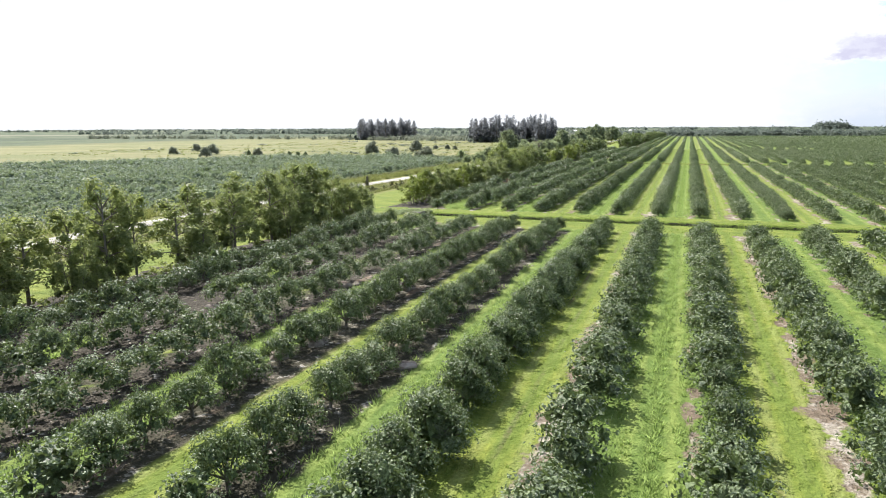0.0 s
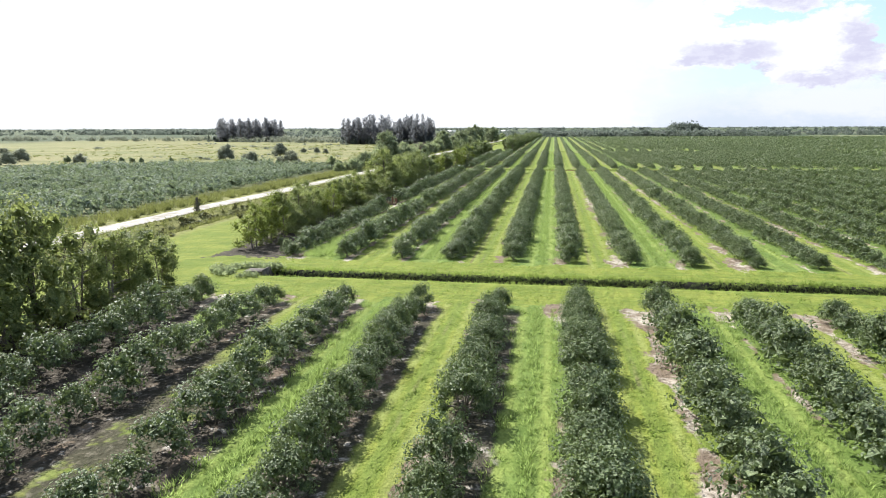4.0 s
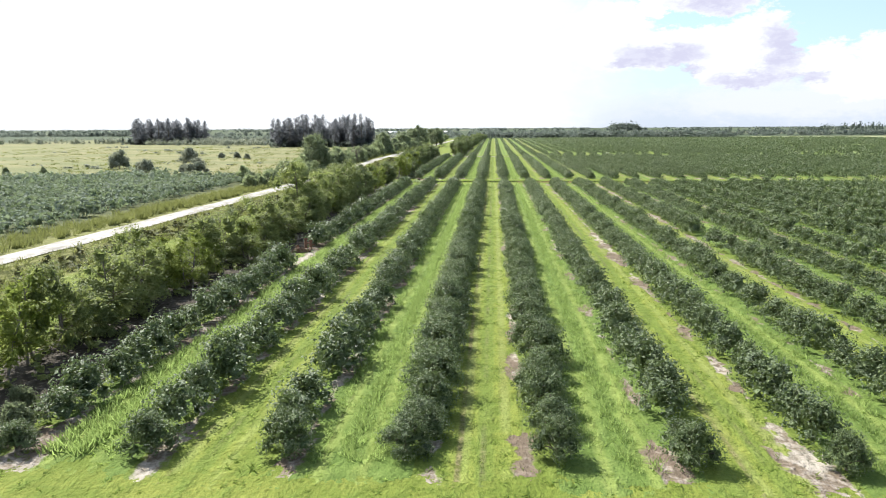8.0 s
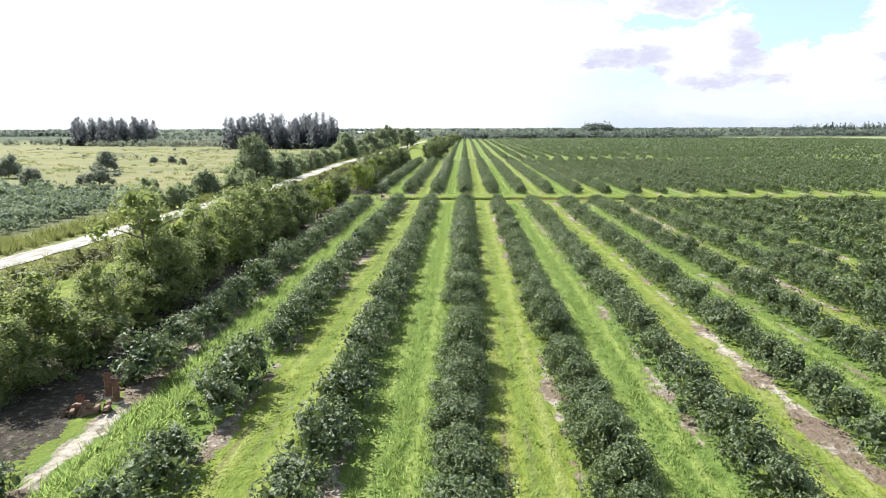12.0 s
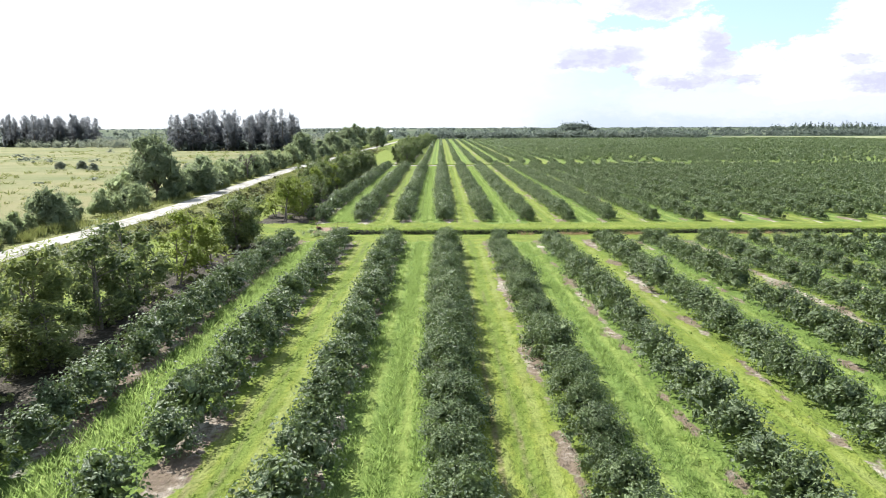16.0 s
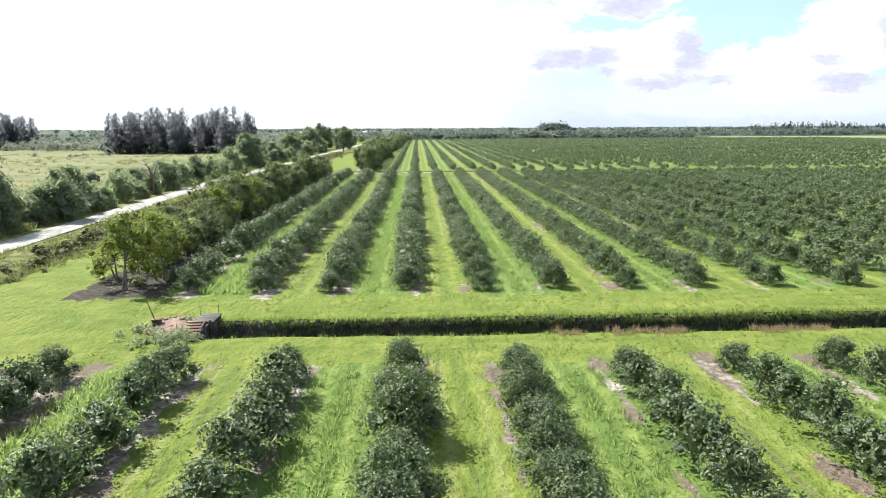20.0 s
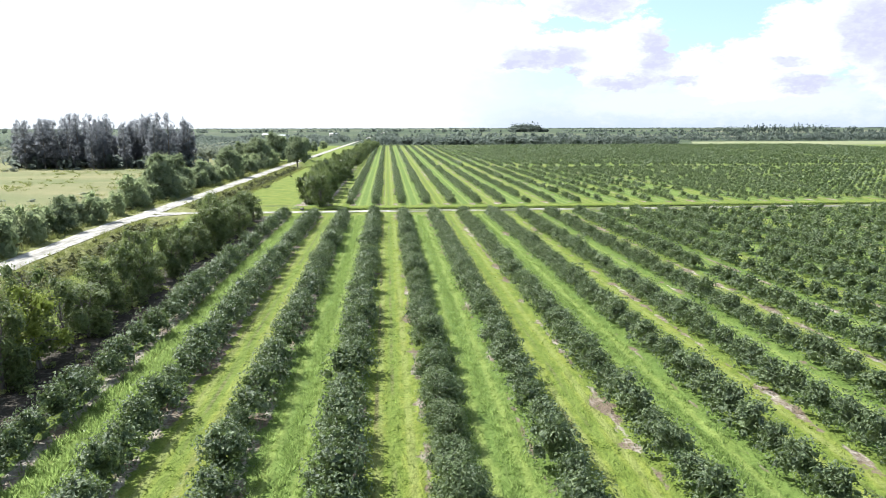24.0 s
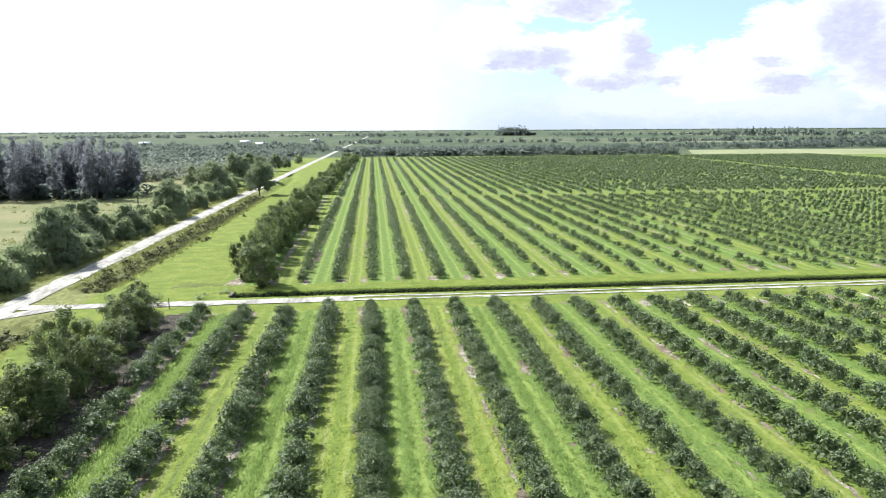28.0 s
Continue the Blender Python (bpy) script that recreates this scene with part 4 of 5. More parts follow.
def build_windbreaks():
    rng = np.random.default_rng(11)
    g1 = "trees of the windbreak row"
    y, i = -6.0, 0
    while y < 66:                                       # tall thin trees with bare stems and gaps between them
        make_tree("windbreak_tree", WB_TALL, i, -45.6 + rng.normal() * 1.2, y, rng.uniform(0.8, 1.25), rng.uniform(0.78, 1.08), rng.uniform(0, 6), "tall thin windbreak tree with a bare stem", "tree", g1)
        if rng.random() < 0.4:
            make_tree("windbreak_tree", WB_DARK, i, -45.0 + rng.normal() * 1.1, y + 0.8, rng.uniform(0.45, 0.75), rng.uniform(0.42, 0.75), rng.uniform(0, 6), "low leafy tree among taller windbreak trees", "tree", g1)
        y += rng.uniform(1.5, 3.3)
        i += 1
    for x, y, w, h in ((-44.6, 67.5, 0.8, 0.85), (-45.0, 71.5, 1.15, 1.22), (-45.6, 74.5, 1.1, 1.3), (-45.2, 78.0, 0.85, 0.9), (-44.8, 81.0, 0.8, 0.8), (-45.2, 84.2, 0.85, 0.75), (-45.0, 87.2, 0.6, 0.6)):
        make_tree("windbreak_tree", WB_DARK, i, x, y, w, h, rng.uniform(0, 6), "leafy dark green windbreak tree beside the orchard", "tree", g1)
        i += 1
    for lo, hi, x0 in ((104.0, 226.5, -45.3), (251.5, 363, -44.9)):
        y = lo
        while y < hi:
            pale = rng.random() < 0.14 or any(p < y < q for p, q in ((103, 113), (126, 130), (204, 221), (247, 255)))
            shapes = WB_PALE if pale and y < 290 else WB_DEEP if y > 262 else WB_DARK
            tall = np.interp(y, [104, 112, 122, 130, 138, 147, 158, 175, 194, 207, 215, 226, 250, 258, 268, 280, 294, 302, 316, 334, 363],
                             [4.9, 5.6, 7.0, 5.8, 5.2, 5.8, 8.2, 7.5, 6.9, 6.4, 5.8, 6.4, 6.2, 6.2, 5.0, 6.2, 6.6, 5.2, 5.8, 7.0, 6.2])
            grow = tall / (6.5 if pale else 7.8) * (0.78 if 130 < y < 200 else 1.0)
            make_tree("windbreak_tree", shapes, i, x0 + rng.normal() * 0.9, y, rng.uniform(0.85, 1.12) * (0.35 + 0.6 * grow), rng.choice([0.60, 0.76, 0.90, 0.98, 1.06]) * grow * (1.12 if y > 260 else 1.0), rng.uniform(0, 6),
                      "young yellow-green windbreak tree" if pale and y < 290 else "leafy dark green windbreak tree beside the orchard", "tree", g1)
            y += rng.uniform(2.2, 3.6) if 130 < y < 197 else rng.uniform(1.6, 3.3)
            y = 247.0 if 197 < y < 230 else y               # past that point the row is a few single trees
            i += 1
    # the broadest trees of the row along the second block: x, y, width, height, yellow-green or dark
    for x, y, wide, high, pale in ((-44.3, 127.8, 3.0, 4.8, 1), (-46.0, 134.0, 3.8, 5.0, 0), (-46.0, 139.6, 4.0, 5.2, 0), (-45.2, 149.0, 4.4, 5.4, 0),
                                   (-45.0, 163.4, 5.8, 8.2, 0), (-45.4, 170.0, 4.6, 6.6, 0), (-44.6, 178.6, 5.6, 7.2, 0), (-44.8, 187.0, 5.4, 7.0, 0), (-45.0, 193.5, 4.2, 6.0, 0),
                                   (-44.2, 199.0, 4.2, 6.0, 0), (-43.7, 202.6, 5.0, 6.2, 0), (-44.6, 206.6, 3.0, 4.0, 0), (-44.2, 211.2, 3.6, 5.0, 1), (-43.9, 215.2, 4.4, 5.5, 1), (-44.6, 219.5, 2.8, 3.8, 1), (-44.0, 225.6, 4.8, 5.6, 0)):
        make_tree("windbreak_tree", WB_PALE if pale else WB_DEEP if 196 < y < 208 or y > 222 else WB_DARK, i, x, y, wide / (3.8 if pale else 4.5), high / (5.5 if pale else 6.6), rng.uniform(0, 6),
                  "open yellow-green windbreak tree with bare stems" if pale else "broad round-headed windbreak tree taller than its neighbours", "tree", g1)
        i += 1
    for x, y, w, h, pale in ((-43.6, 227.6, 0.95, 0.82, 0), (-43.9, 247.9, 1.0, 1.08, 1), (-42.6, 250.6, 0.90, 0.98, 1)):
        make_tree("windbreak_tree", WB_PALE if pale else WB_DARK, i, x, y, w, h, rng.uniform(0, 6), "open yellow-green windbreak tree with bare stems" if pale else "broad leafy windbreak tree at the end of a row", "tree", g1)
        i += 1
    for y in (359.5, 362, 366):
        make_tree("windbreak_tree", WB_DEEP, i, -46 + rng.normal(), y, 0.75, rng.uniform(0.65, 0.85), rng.uniform(0, 6), "small leafy windbreak tree near the track", "tree", g1)
        i += 1
    y = 383.0
    while y < 770:
        x = np.interp(y, [380, 480, 620, 770], [-36.5, -36.0, -34.0, -30.0])
        big = 0.84 if y < 430 else 0.80 if y < 480 else 0.72
        if rng.random() < 0.92:
            make_tree("windbreak_tree", WB_BIG, i, x + rng.normal() * 0.8 + (1.0 if i % 2 else -1.0) * (y < 480), y, (0.82 if y < 480 else 1.0) * big * rng.uniform(0.8, 1.1), big * rng.uniform(0.72, 1.06), rng.uniform(0, 6), "large dense windbreak tree beyond the cross track", "tree", g1)
        y += rng.uniform(3.6, 6.2) * (1 if y < 480 else 1.7)
        i += 1


build_windbreaks()
for i, (x, y, h) in enumerate(((-40.3, 102.7, 1.5), (-41.8, 105.2, 1.2), (-39.6, 148.6, 1.0), (-40.6, 249.0, 1.3))):
    make_tree("small_bush", SHRUB, i, x, y, h / 4.4, h / 3.6, i * 1.3, "small round bush on bare sandy soil", "bush", "bushes at the row ends")


def build_roadside():
    rng = np.random.default_rng(12)
    # x, y, height, kind
    big = [(-72.5, 276, 10.5), (-77, 418, 8.6), (-73, 403, 9.6), (-71.5, 467, 9.1), (-74, 529, 11.5), (-57.5, 527, 11.5), (-76, 426, 8.5), (-75, 480, 8.8), (-73, 567, 12.5), (-66, 585, 11),
           (-78, 600, 10), (-80, 640, 10), (-70, 660, 9), (-84, 545, 9)]
    for i, (x, y, h) in enumerate(big):
        make_tree("roadside_tree", ROUND, i, x, y, h / 8.0 * rng.uniform(0.85, 1.05), h / 8.0, rng.uniform(0, 6), "broad spreading roadside tree with dense dark foliage", "tree", "trees along the farm road")
    small = [(-71, 241, 5.4), (-70, 224, 3.6), (-76, 270, 5.0), (-71, 295, 5.8), (-69, 287, 6.0), (-70, 309, 4.8), (-71, 332, 5.6), (-71, 362, 5.2), (-72, 352, 5.0), (-72, 382, 6.2), (-71.5, 372, 4.4),
             (-75, 394, 5.4), (-72.5, 438, 6.2), (-73, 502, 5.2), (-73, 450, 5.0), (-75, 340, 4.2), (-73, 302, 4.4), (-74, 318, 5), (-72, 512, 5), (-80, 236, 3.6), (-76, 230, 3.2), (-84, 247, 3.0),
             (-71, 550, 6), (-70, 620, 6), (-68, 690, 6), (-66, 740, 6)]
    for y in np.arange(216, 540, 1.9):
        if not 366 < y < 381:
            h = 2.9 + 2.2 * noise.noise((y * 0.11, 4.4, 0)) + rng.uniform(-0.9, 0.9)
            if h > 2.1:
                small.append((road_x(y) - rng.uniform(4.5, 8.5 if y < 300 else 12.0), y, h + (0.8 if y > 330 else 0)))
    for i, (x, y, h) in enumerate(small):
        s = h / 3.6
        make_tree("roadside_bush", SHRUB if i % 4 == 0 else SHRUB_PALE, i, x, y, s * rng.uniform(0.8, 1.05), s, rng.uniform(0, 6), "loose green bush beside the limestone road", "bush", "bushes along the farm road")
    grey = [(-141, 288, 6.1), (-118, 262, 4.6), (-130, 316, 5.6), (-105, 266, 4.2), (-183, 259, 3.6), (-110, 268, 2.6), (-124, 270, 3.0), (-200, 245, 4.0), (-215, 268, 5.0), (-232, 262, 4.0), (-129, 359, 2.6), (-122, 352, 2.2),
            (-137, 362, 2.4), (-95, 352, 2.4), (-250, 300, 4.0)]
    for i, (x, y, h) in enumerate(grey):
        s = h / 4.2
        make_tree("field_bush", SHRUB_GREY, i, x, y, s * rng.uniform(0.85, 1.15), s, rng.uniform(0, 6), "grey-green round bush in rough pasture", "bush", "bushes in the pasture")
    for i, (x, y, h) in enumerate([(-173, 269, 2.0), (-166, 265, 2.0), (-161, 263, 1.8), (-148, 261, 2.0), (-190, 262, 2.4)]):
        make_tree("field_bush", SHRUB, i, x, y, h / 4.0, h / 3.6, rng.uniform(0, 6), "small dark bush at the edge of the crop", "bush", "bushes in the pasture")
    group = "tall trees of the casuarina stand"
    for i in range(76):
        x = -168 + 66 * (i + 0.5) / 76 + rng.normal() * 1.2
        make_tree("casuarina_tree", CAS, i, x, 533 + rng.normal() * 8, rng.uniform(0.95, 1.3), rng.choice([0.66, 0.8, 0.9, 0.98, 1.1]), rng.uniform(0, 6), "tall grey-green casuarina tree, feathery foliage tinted with haze", "tree", group)
    for i in range(52):
        x = -314 + 56 * (i + 0.5) / 52 + rng.normal()
        make_tree("casuarina_tree", CAS, i, x, 616 + rng.normal() * 7, rng.uniform(0.95, 1.3), rng.uniform(0.85, 1.1), rng.uniform(0, 6), "tall grey-green casuarina tree, feathery foliage tinted with haze", "tree", group)


build_roadside()


# ---------------------------------------------------------------- fields and distance
def clump(seed, n, size, count, leaf, flat=1.0, fill=3, up=0.6):
    rng = np.random.default_rng(seed)
    heap = Heap()
    c = rng.normal(size=(n, 3)) * np.array([size * 0.45, size * 0.45, 0.12 * size]) + np.array([0, 0, size * 0.5 * flat])
    r = np.full((n, 3), size * 0.45) * np.array([1, 1, flat])
    leaves(rng, heap, c, r, count, leaf, up=up, shell=0.7)
    lumps(rng, heap, c[:2], r[:2], 0.9, fill)
    return heap.arrays()


def inside(poly, x, y):
    hit, n = False, len(poly)
    for i in range(n):
        (x1, y1), (x2, y2) = poly[i], poly[(i + 1) % n]
        if (y1 > y) != (y2 > y) and x < (x2 - x1) * (y - y1) / (y2 - y1) + x1:
            hit = not hit
    return hit


def build_crop():
    """Leafy field crop in close rows."""
    rng = np.random.default_rng(21)
    poly = [(-79, 20), (-79, 236), (-86, 252), (-155, 240), (-205, 168), (-290, 110), (-290, 20)]
    shapes = [clump(700 + i, 5, 1.75, 34, 0.52, 0.85, 4) for i in range(6)]
    spots = []
    for n, y in enumerate(np.arange(20, 255, 3.9)):
        x = -78.6 + rng.uniform(-0.9, 0.5)
        grow = 1.0 + 0.16 * math.sin(n * 2.3) + rng.uniform(-0.08, 0.08)
        while x > -290:
            sparse = y < 165 and noise.noise((x * 0.045, y * 0.07, 6.6)) > 0.12
            if inside(poly, x, y) and rng.random() < (0.62 if sparse else 0.97):
                s = grow * rng.uniform(0.8, 1.2) * (1.0 + 0.30 * noise.noise((x * 0.05, y * 0.05, 2)))
                wide = 1.0 if x > -130 else 1.3
                spots.append((x, y + rng.normal() * 0.16, 0.0, rng.uniform(0, 6.28), s * wide, s * rng.uniform(1.0, 1.35)))
            x -= 1.15 if x > -130 else 1.7
    heap = Heap()
    for i in range(6):
        heap.scatter(shapes[i], spots[i::6])
    tagged(new("crop", heap.mesh("crop", CROP)), "dense leafy green field crop in close rows", "crop", kind="stuff")


build_crop()


def belt(name, rows, mat, label, category, seed, count=14, leaf=0.45, fill=3):
    """Woods and hedges: rows of (x0, y0, x1, y1, depth, height, trees)."""
    rng = np.random.default_rng(seed)
    shapes = [clump(800 + seed * 7 + i, 3, 1.0, count, leaf, 1.0, fill, 0.2) for i in range(4)]
    spots = []
    for x0, y0, x1, y1, deep, high, n in rows:
        d = np.array([x1 - x0, y1 - y0])
        s = np.array([-d[1], d[0]]) / (np.linalg.norm(d) + 1e-6)
        for _ in range(n):
            p = np.array([x0, y0]) + d * rng.random() + s * (rng.random() - 0.5) * deep
            h = high * rng.uniform(0.6, 1.1)
            spots.append((p[0], p[1], -0.1 * h, rng.uniform(0, 6.28), h * rng.uniform(0.8, 1.3), h))
    heap = Heap()
    for i in range(4):
        if spots[i::4]:
            heap.scatter(shapes[i], spots[i::4])
    tagged(new(name, heap.mesh(name, mat)), label, category, kind="stuff")


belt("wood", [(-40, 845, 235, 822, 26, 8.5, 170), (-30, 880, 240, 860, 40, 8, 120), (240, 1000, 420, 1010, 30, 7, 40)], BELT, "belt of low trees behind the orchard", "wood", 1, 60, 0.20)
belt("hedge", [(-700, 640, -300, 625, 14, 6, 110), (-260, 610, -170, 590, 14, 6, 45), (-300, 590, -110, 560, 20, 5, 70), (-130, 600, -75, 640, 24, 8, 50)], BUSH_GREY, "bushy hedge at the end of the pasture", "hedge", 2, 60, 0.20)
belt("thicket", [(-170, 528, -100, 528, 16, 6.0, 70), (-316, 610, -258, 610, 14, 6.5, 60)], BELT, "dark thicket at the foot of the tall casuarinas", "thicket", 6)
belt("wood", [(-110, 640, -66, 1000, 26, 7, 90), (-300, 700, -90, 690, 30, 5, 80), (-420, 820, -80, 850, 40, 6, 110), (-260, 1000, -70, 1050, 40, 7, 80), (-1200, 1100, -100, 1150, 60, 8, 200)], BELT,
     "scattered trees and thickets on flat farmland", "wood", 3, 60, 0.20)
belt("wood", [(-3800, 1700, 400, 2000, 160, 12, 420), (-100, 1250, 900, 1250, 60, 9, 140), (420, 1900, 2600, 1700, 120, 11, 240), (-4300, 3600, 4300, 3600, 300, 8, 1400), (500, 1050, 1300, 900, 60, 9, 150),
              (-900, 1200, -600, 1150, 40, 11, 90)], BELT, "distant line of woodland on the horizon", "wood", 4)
def build_far_orchard():
    """Dark orchard west of the road, far off."""
    rng = np.random.default_rng(44)
    shapes = [clump(860 + i, 3, 1.0, 14, 0.42, 0.9, 1, 0.4) for i in range(4)]
    spots = []
    for y in np.arange(646, 1150, 7.0):
        x = -74.0 - (y - 640) * 0.02
        while x > -140 - (y - 640) * 0.33:
            if noise.noise((x * 0.02, y * 0.012, 3.3)) > -0.28:
                h = rng.uniform(2.4, 4.2)
                spots.append((x, y + rng.normal() * 0.6, -0.2, rng.uniform(0, 6.28), h * 1.25, h))
            x -= rng.uniform(3.6, 5.2)
    heap = Heap()
    for i in range(4):
        heap.scatter(shapes[i], spots[i::4])
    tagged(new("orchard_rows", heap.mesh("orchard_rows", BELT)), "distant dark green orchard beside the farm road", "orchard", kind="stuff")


build_far_orchard()


def build_far_pines():
    """Spiky line of tall trees on the eastern horizon."""
    rng = np.random.default_rng(45)
    shapes = [clump(880 + i, 4, 1.0, 16, 0.4, 1.0, 2, 0.3) for i in range(4)]
    spots = []
    for _ in range(170):
        k = rng.random() ** 1.2
        h = rng.uniform(8, 20) * (0.75 + 0.25 * math.sin(k * 9.0))
        spots.append((742 + 620 * k, 1715 - 330 * k + rng.normal() * 12, -1.0, rng.uniform(0, 6.28), h * rng.uniform(0.4, 0.7), h))
    heap = Heap()
    for i in range(4):
        heap.scatter(shapes[i], spots[i::4])
    tagged(new("wood", heap.mesh("wood", BELT)), "distant spiky row of tall trees on the horizon", "wood", kind="stuff")


build_far_pines()
STUBBLE = rough_material("pale_stubble", (0.165, 0.18, 0.08, 1), (0.24, 0.24, 0.125, 1), 0.08, bump=0.1)
tagged(new("field", mesh("field", [(240, 802, 0.08), (420, 790, 0.08), (600, 900, 0.08), (290, 915, 0.08)], [[[0, 1, 2, 3]]], STUBBLE)), "pale yellow stubble field behind the orchard", "field", kind="structure")
belt("wood", [(300, 945, 620, 960, 30, 7, 110), (420, 1010, 800, 1090, 40, 7.5, 90), (620, 1200, 1000, 1120, 40, 9, 70)], BELT, "low bushy woods behind a stubble field", "wood", 8, 60, 0.20)
belt("wooded_mound", [(312, 2010, 380, 2000, 36, 16, 90), (324, 2005, 366, 2005, 30, 23, 90)], BELT, "dark domed clump of trees on the plain", "wood", 5, 60, 0.20, 12)


# ---------------------------------------------------------------- small things
def thing(name, label, category, x, y, z=0.0, turn=0.0, group=""):
    ob = new(name)
    ob.matrix_world = pose(x, y, z, 0, 0, turn)
    return tagged(ob, label, category, group)


def boxed(name, at, size, mat, parent, turn=0.0, bevel=0.02, label=""):
    heap = Heap()
    box(heap, at, size, turn, bevel)
    return part(name, heap.mesh(name, mat), parent, label)


def pole(name, a, b, r0, r1, mat, parent, sides=8, label=""):
    heap = Heap()
    tube(heap, [a, [(p + q) / 2 for p, q in zip(a, b)], b], [r0, (r0 + r1) / 2, r1], sides)
    v, q, t = heap.arrays()
    heap.add(np.array([a, b]), None, [[0 - len(v), 0 - len(v) + 1, 0 - len(v) + 2]])
    return part(name, heap.mesh(name, mat, True), parent, label)


def headwall(x, y, wide, deck=0.5):
    """Boarded culvert head at the west end of a ditch."""
    ob = thing("culvert_headwall", "weathered boarded culvert headwall at the end of a ditch", "headwall", x, y)
    for i in range(4):
        boxed("board", (0, 0, -1.05 + 0.33 * i), (0.08, wide, 0.30), TIMBER, ob)
    boxed("cap", (0.05 - deck / 2, 0, 0.24), (deck, min(wide + 0.2, 1.2) if deck > 1 else wide + 0.2, 0.11), TIMBER, ob, label="broad grey cap board")
    if deck > 1:
        boxed("end_board", (0.02, 0, 0.0), (0.12, 1.3, 0.9), TIMBER, ob)
        for s in (-1, 1):
            pole("prop", (0.3 - deck, s * 0.5, -0.2), (0.3 - deck, s * 0.5, 0.26), 0.07, 0.07, TIMBER, ob)
    for s in (-1, 1):
        pole("post", (0.10, s * wide * 0.5, -1.3), (0.10, s * wide * 0.5, 0.40), 0.08, 0.07, TIMBER, ob)
    heap = Heap()
    k = np.arange(12) * 2 * np.pi / 12
    ring = lambda r, d: np.stack([np.full(12, d), np.cos(k) * r, np.sin(k) * r - 0.75], 1)
    v = np.concatenate([ring(0.36, 0.05), ring(0.36, 0.45), ring(0.31, 0.45), ring(0.31, 0.05)])
    q = [[a * 12 + i, a * 12 + (i + 1) % 12, ((a + 1) % 4) * 12 + (i + 1) % 12, ((a + 1) % 4) * 12 + i] for a in range(4) for i in range(12)]
    heap.add(v, q)
    part("pipe", heap.mesh("pipe", RUST, True), ob, "rusty corrugated drain pipe")
    return ob


headwall(-38.4, 92.9, 1.6, 1.8)
headwall(-37.3, 377.0, 2.2)


def rubble_heap(x, y, seed):
    rng = np.random.default_rng(seed)
    ob = thing("rubble_heap", "low heap of reddish earth and broken blocks by a ditch", "rubble", x, y)
    heap = Heap()
    lumps(rng, heap, [[0, 0, 0.05], [0.6, 0.3, 0.0], [-0.6, -0.2, 0.0]], [[0.9, 0.7, 0.45], [0.6, 0.5, 0.35], [0.6, 0.6, 0.3]], 1.0)
    part("earth", heap.mesh("earth", BRICKY), ob)
    for _ in range(9):
        boxed("block", (rng.uniform(-1, 1), rng.uniform(-0.6, 0.6), rng.uniform(0.15, 0.4)), (0.36, 0.18, 0.16), BRICKY, ob, rng.uniform(0, 180), 0.015)


rubble_heap(-39.9, 145.0, 4)


def mound(heap, rx, ry, high, seed, n=9):
    """A low uneven mound of earth with an oval foot."""
    v, q = [(0, 0, high)], []
    for i in range(1, 6):
        for j in range(3 * n):
            k, f = j * 2 * math.pi / (3 * n), i / 5
            lift = high * (1 - f ** 2.2) + 0.10 * noise.noise((math.cos(k) * f * 3, math.sin(k) * f * 3, seed)) * (i < 5) - 0.06 * (i == 5)
            v.append((math.cos(k) * rx * f * (1 + 0.1 * math.sin(3 * k + seed)), math.sin(k) * ry * f, lift))
    m = 3 * n
    t = [[0, 1 + j, 1 + (j + 1) % m] for j in range(m)]
    for i in range(4):
        q += [[1 + i * m + j, 1 + (i + 1) * m + j, 1 + (i + 1) * m + (j + 1) % m, 1 + i * m + (j + 1) % m] for j in range(m)]
    heap.add(v, q, t)


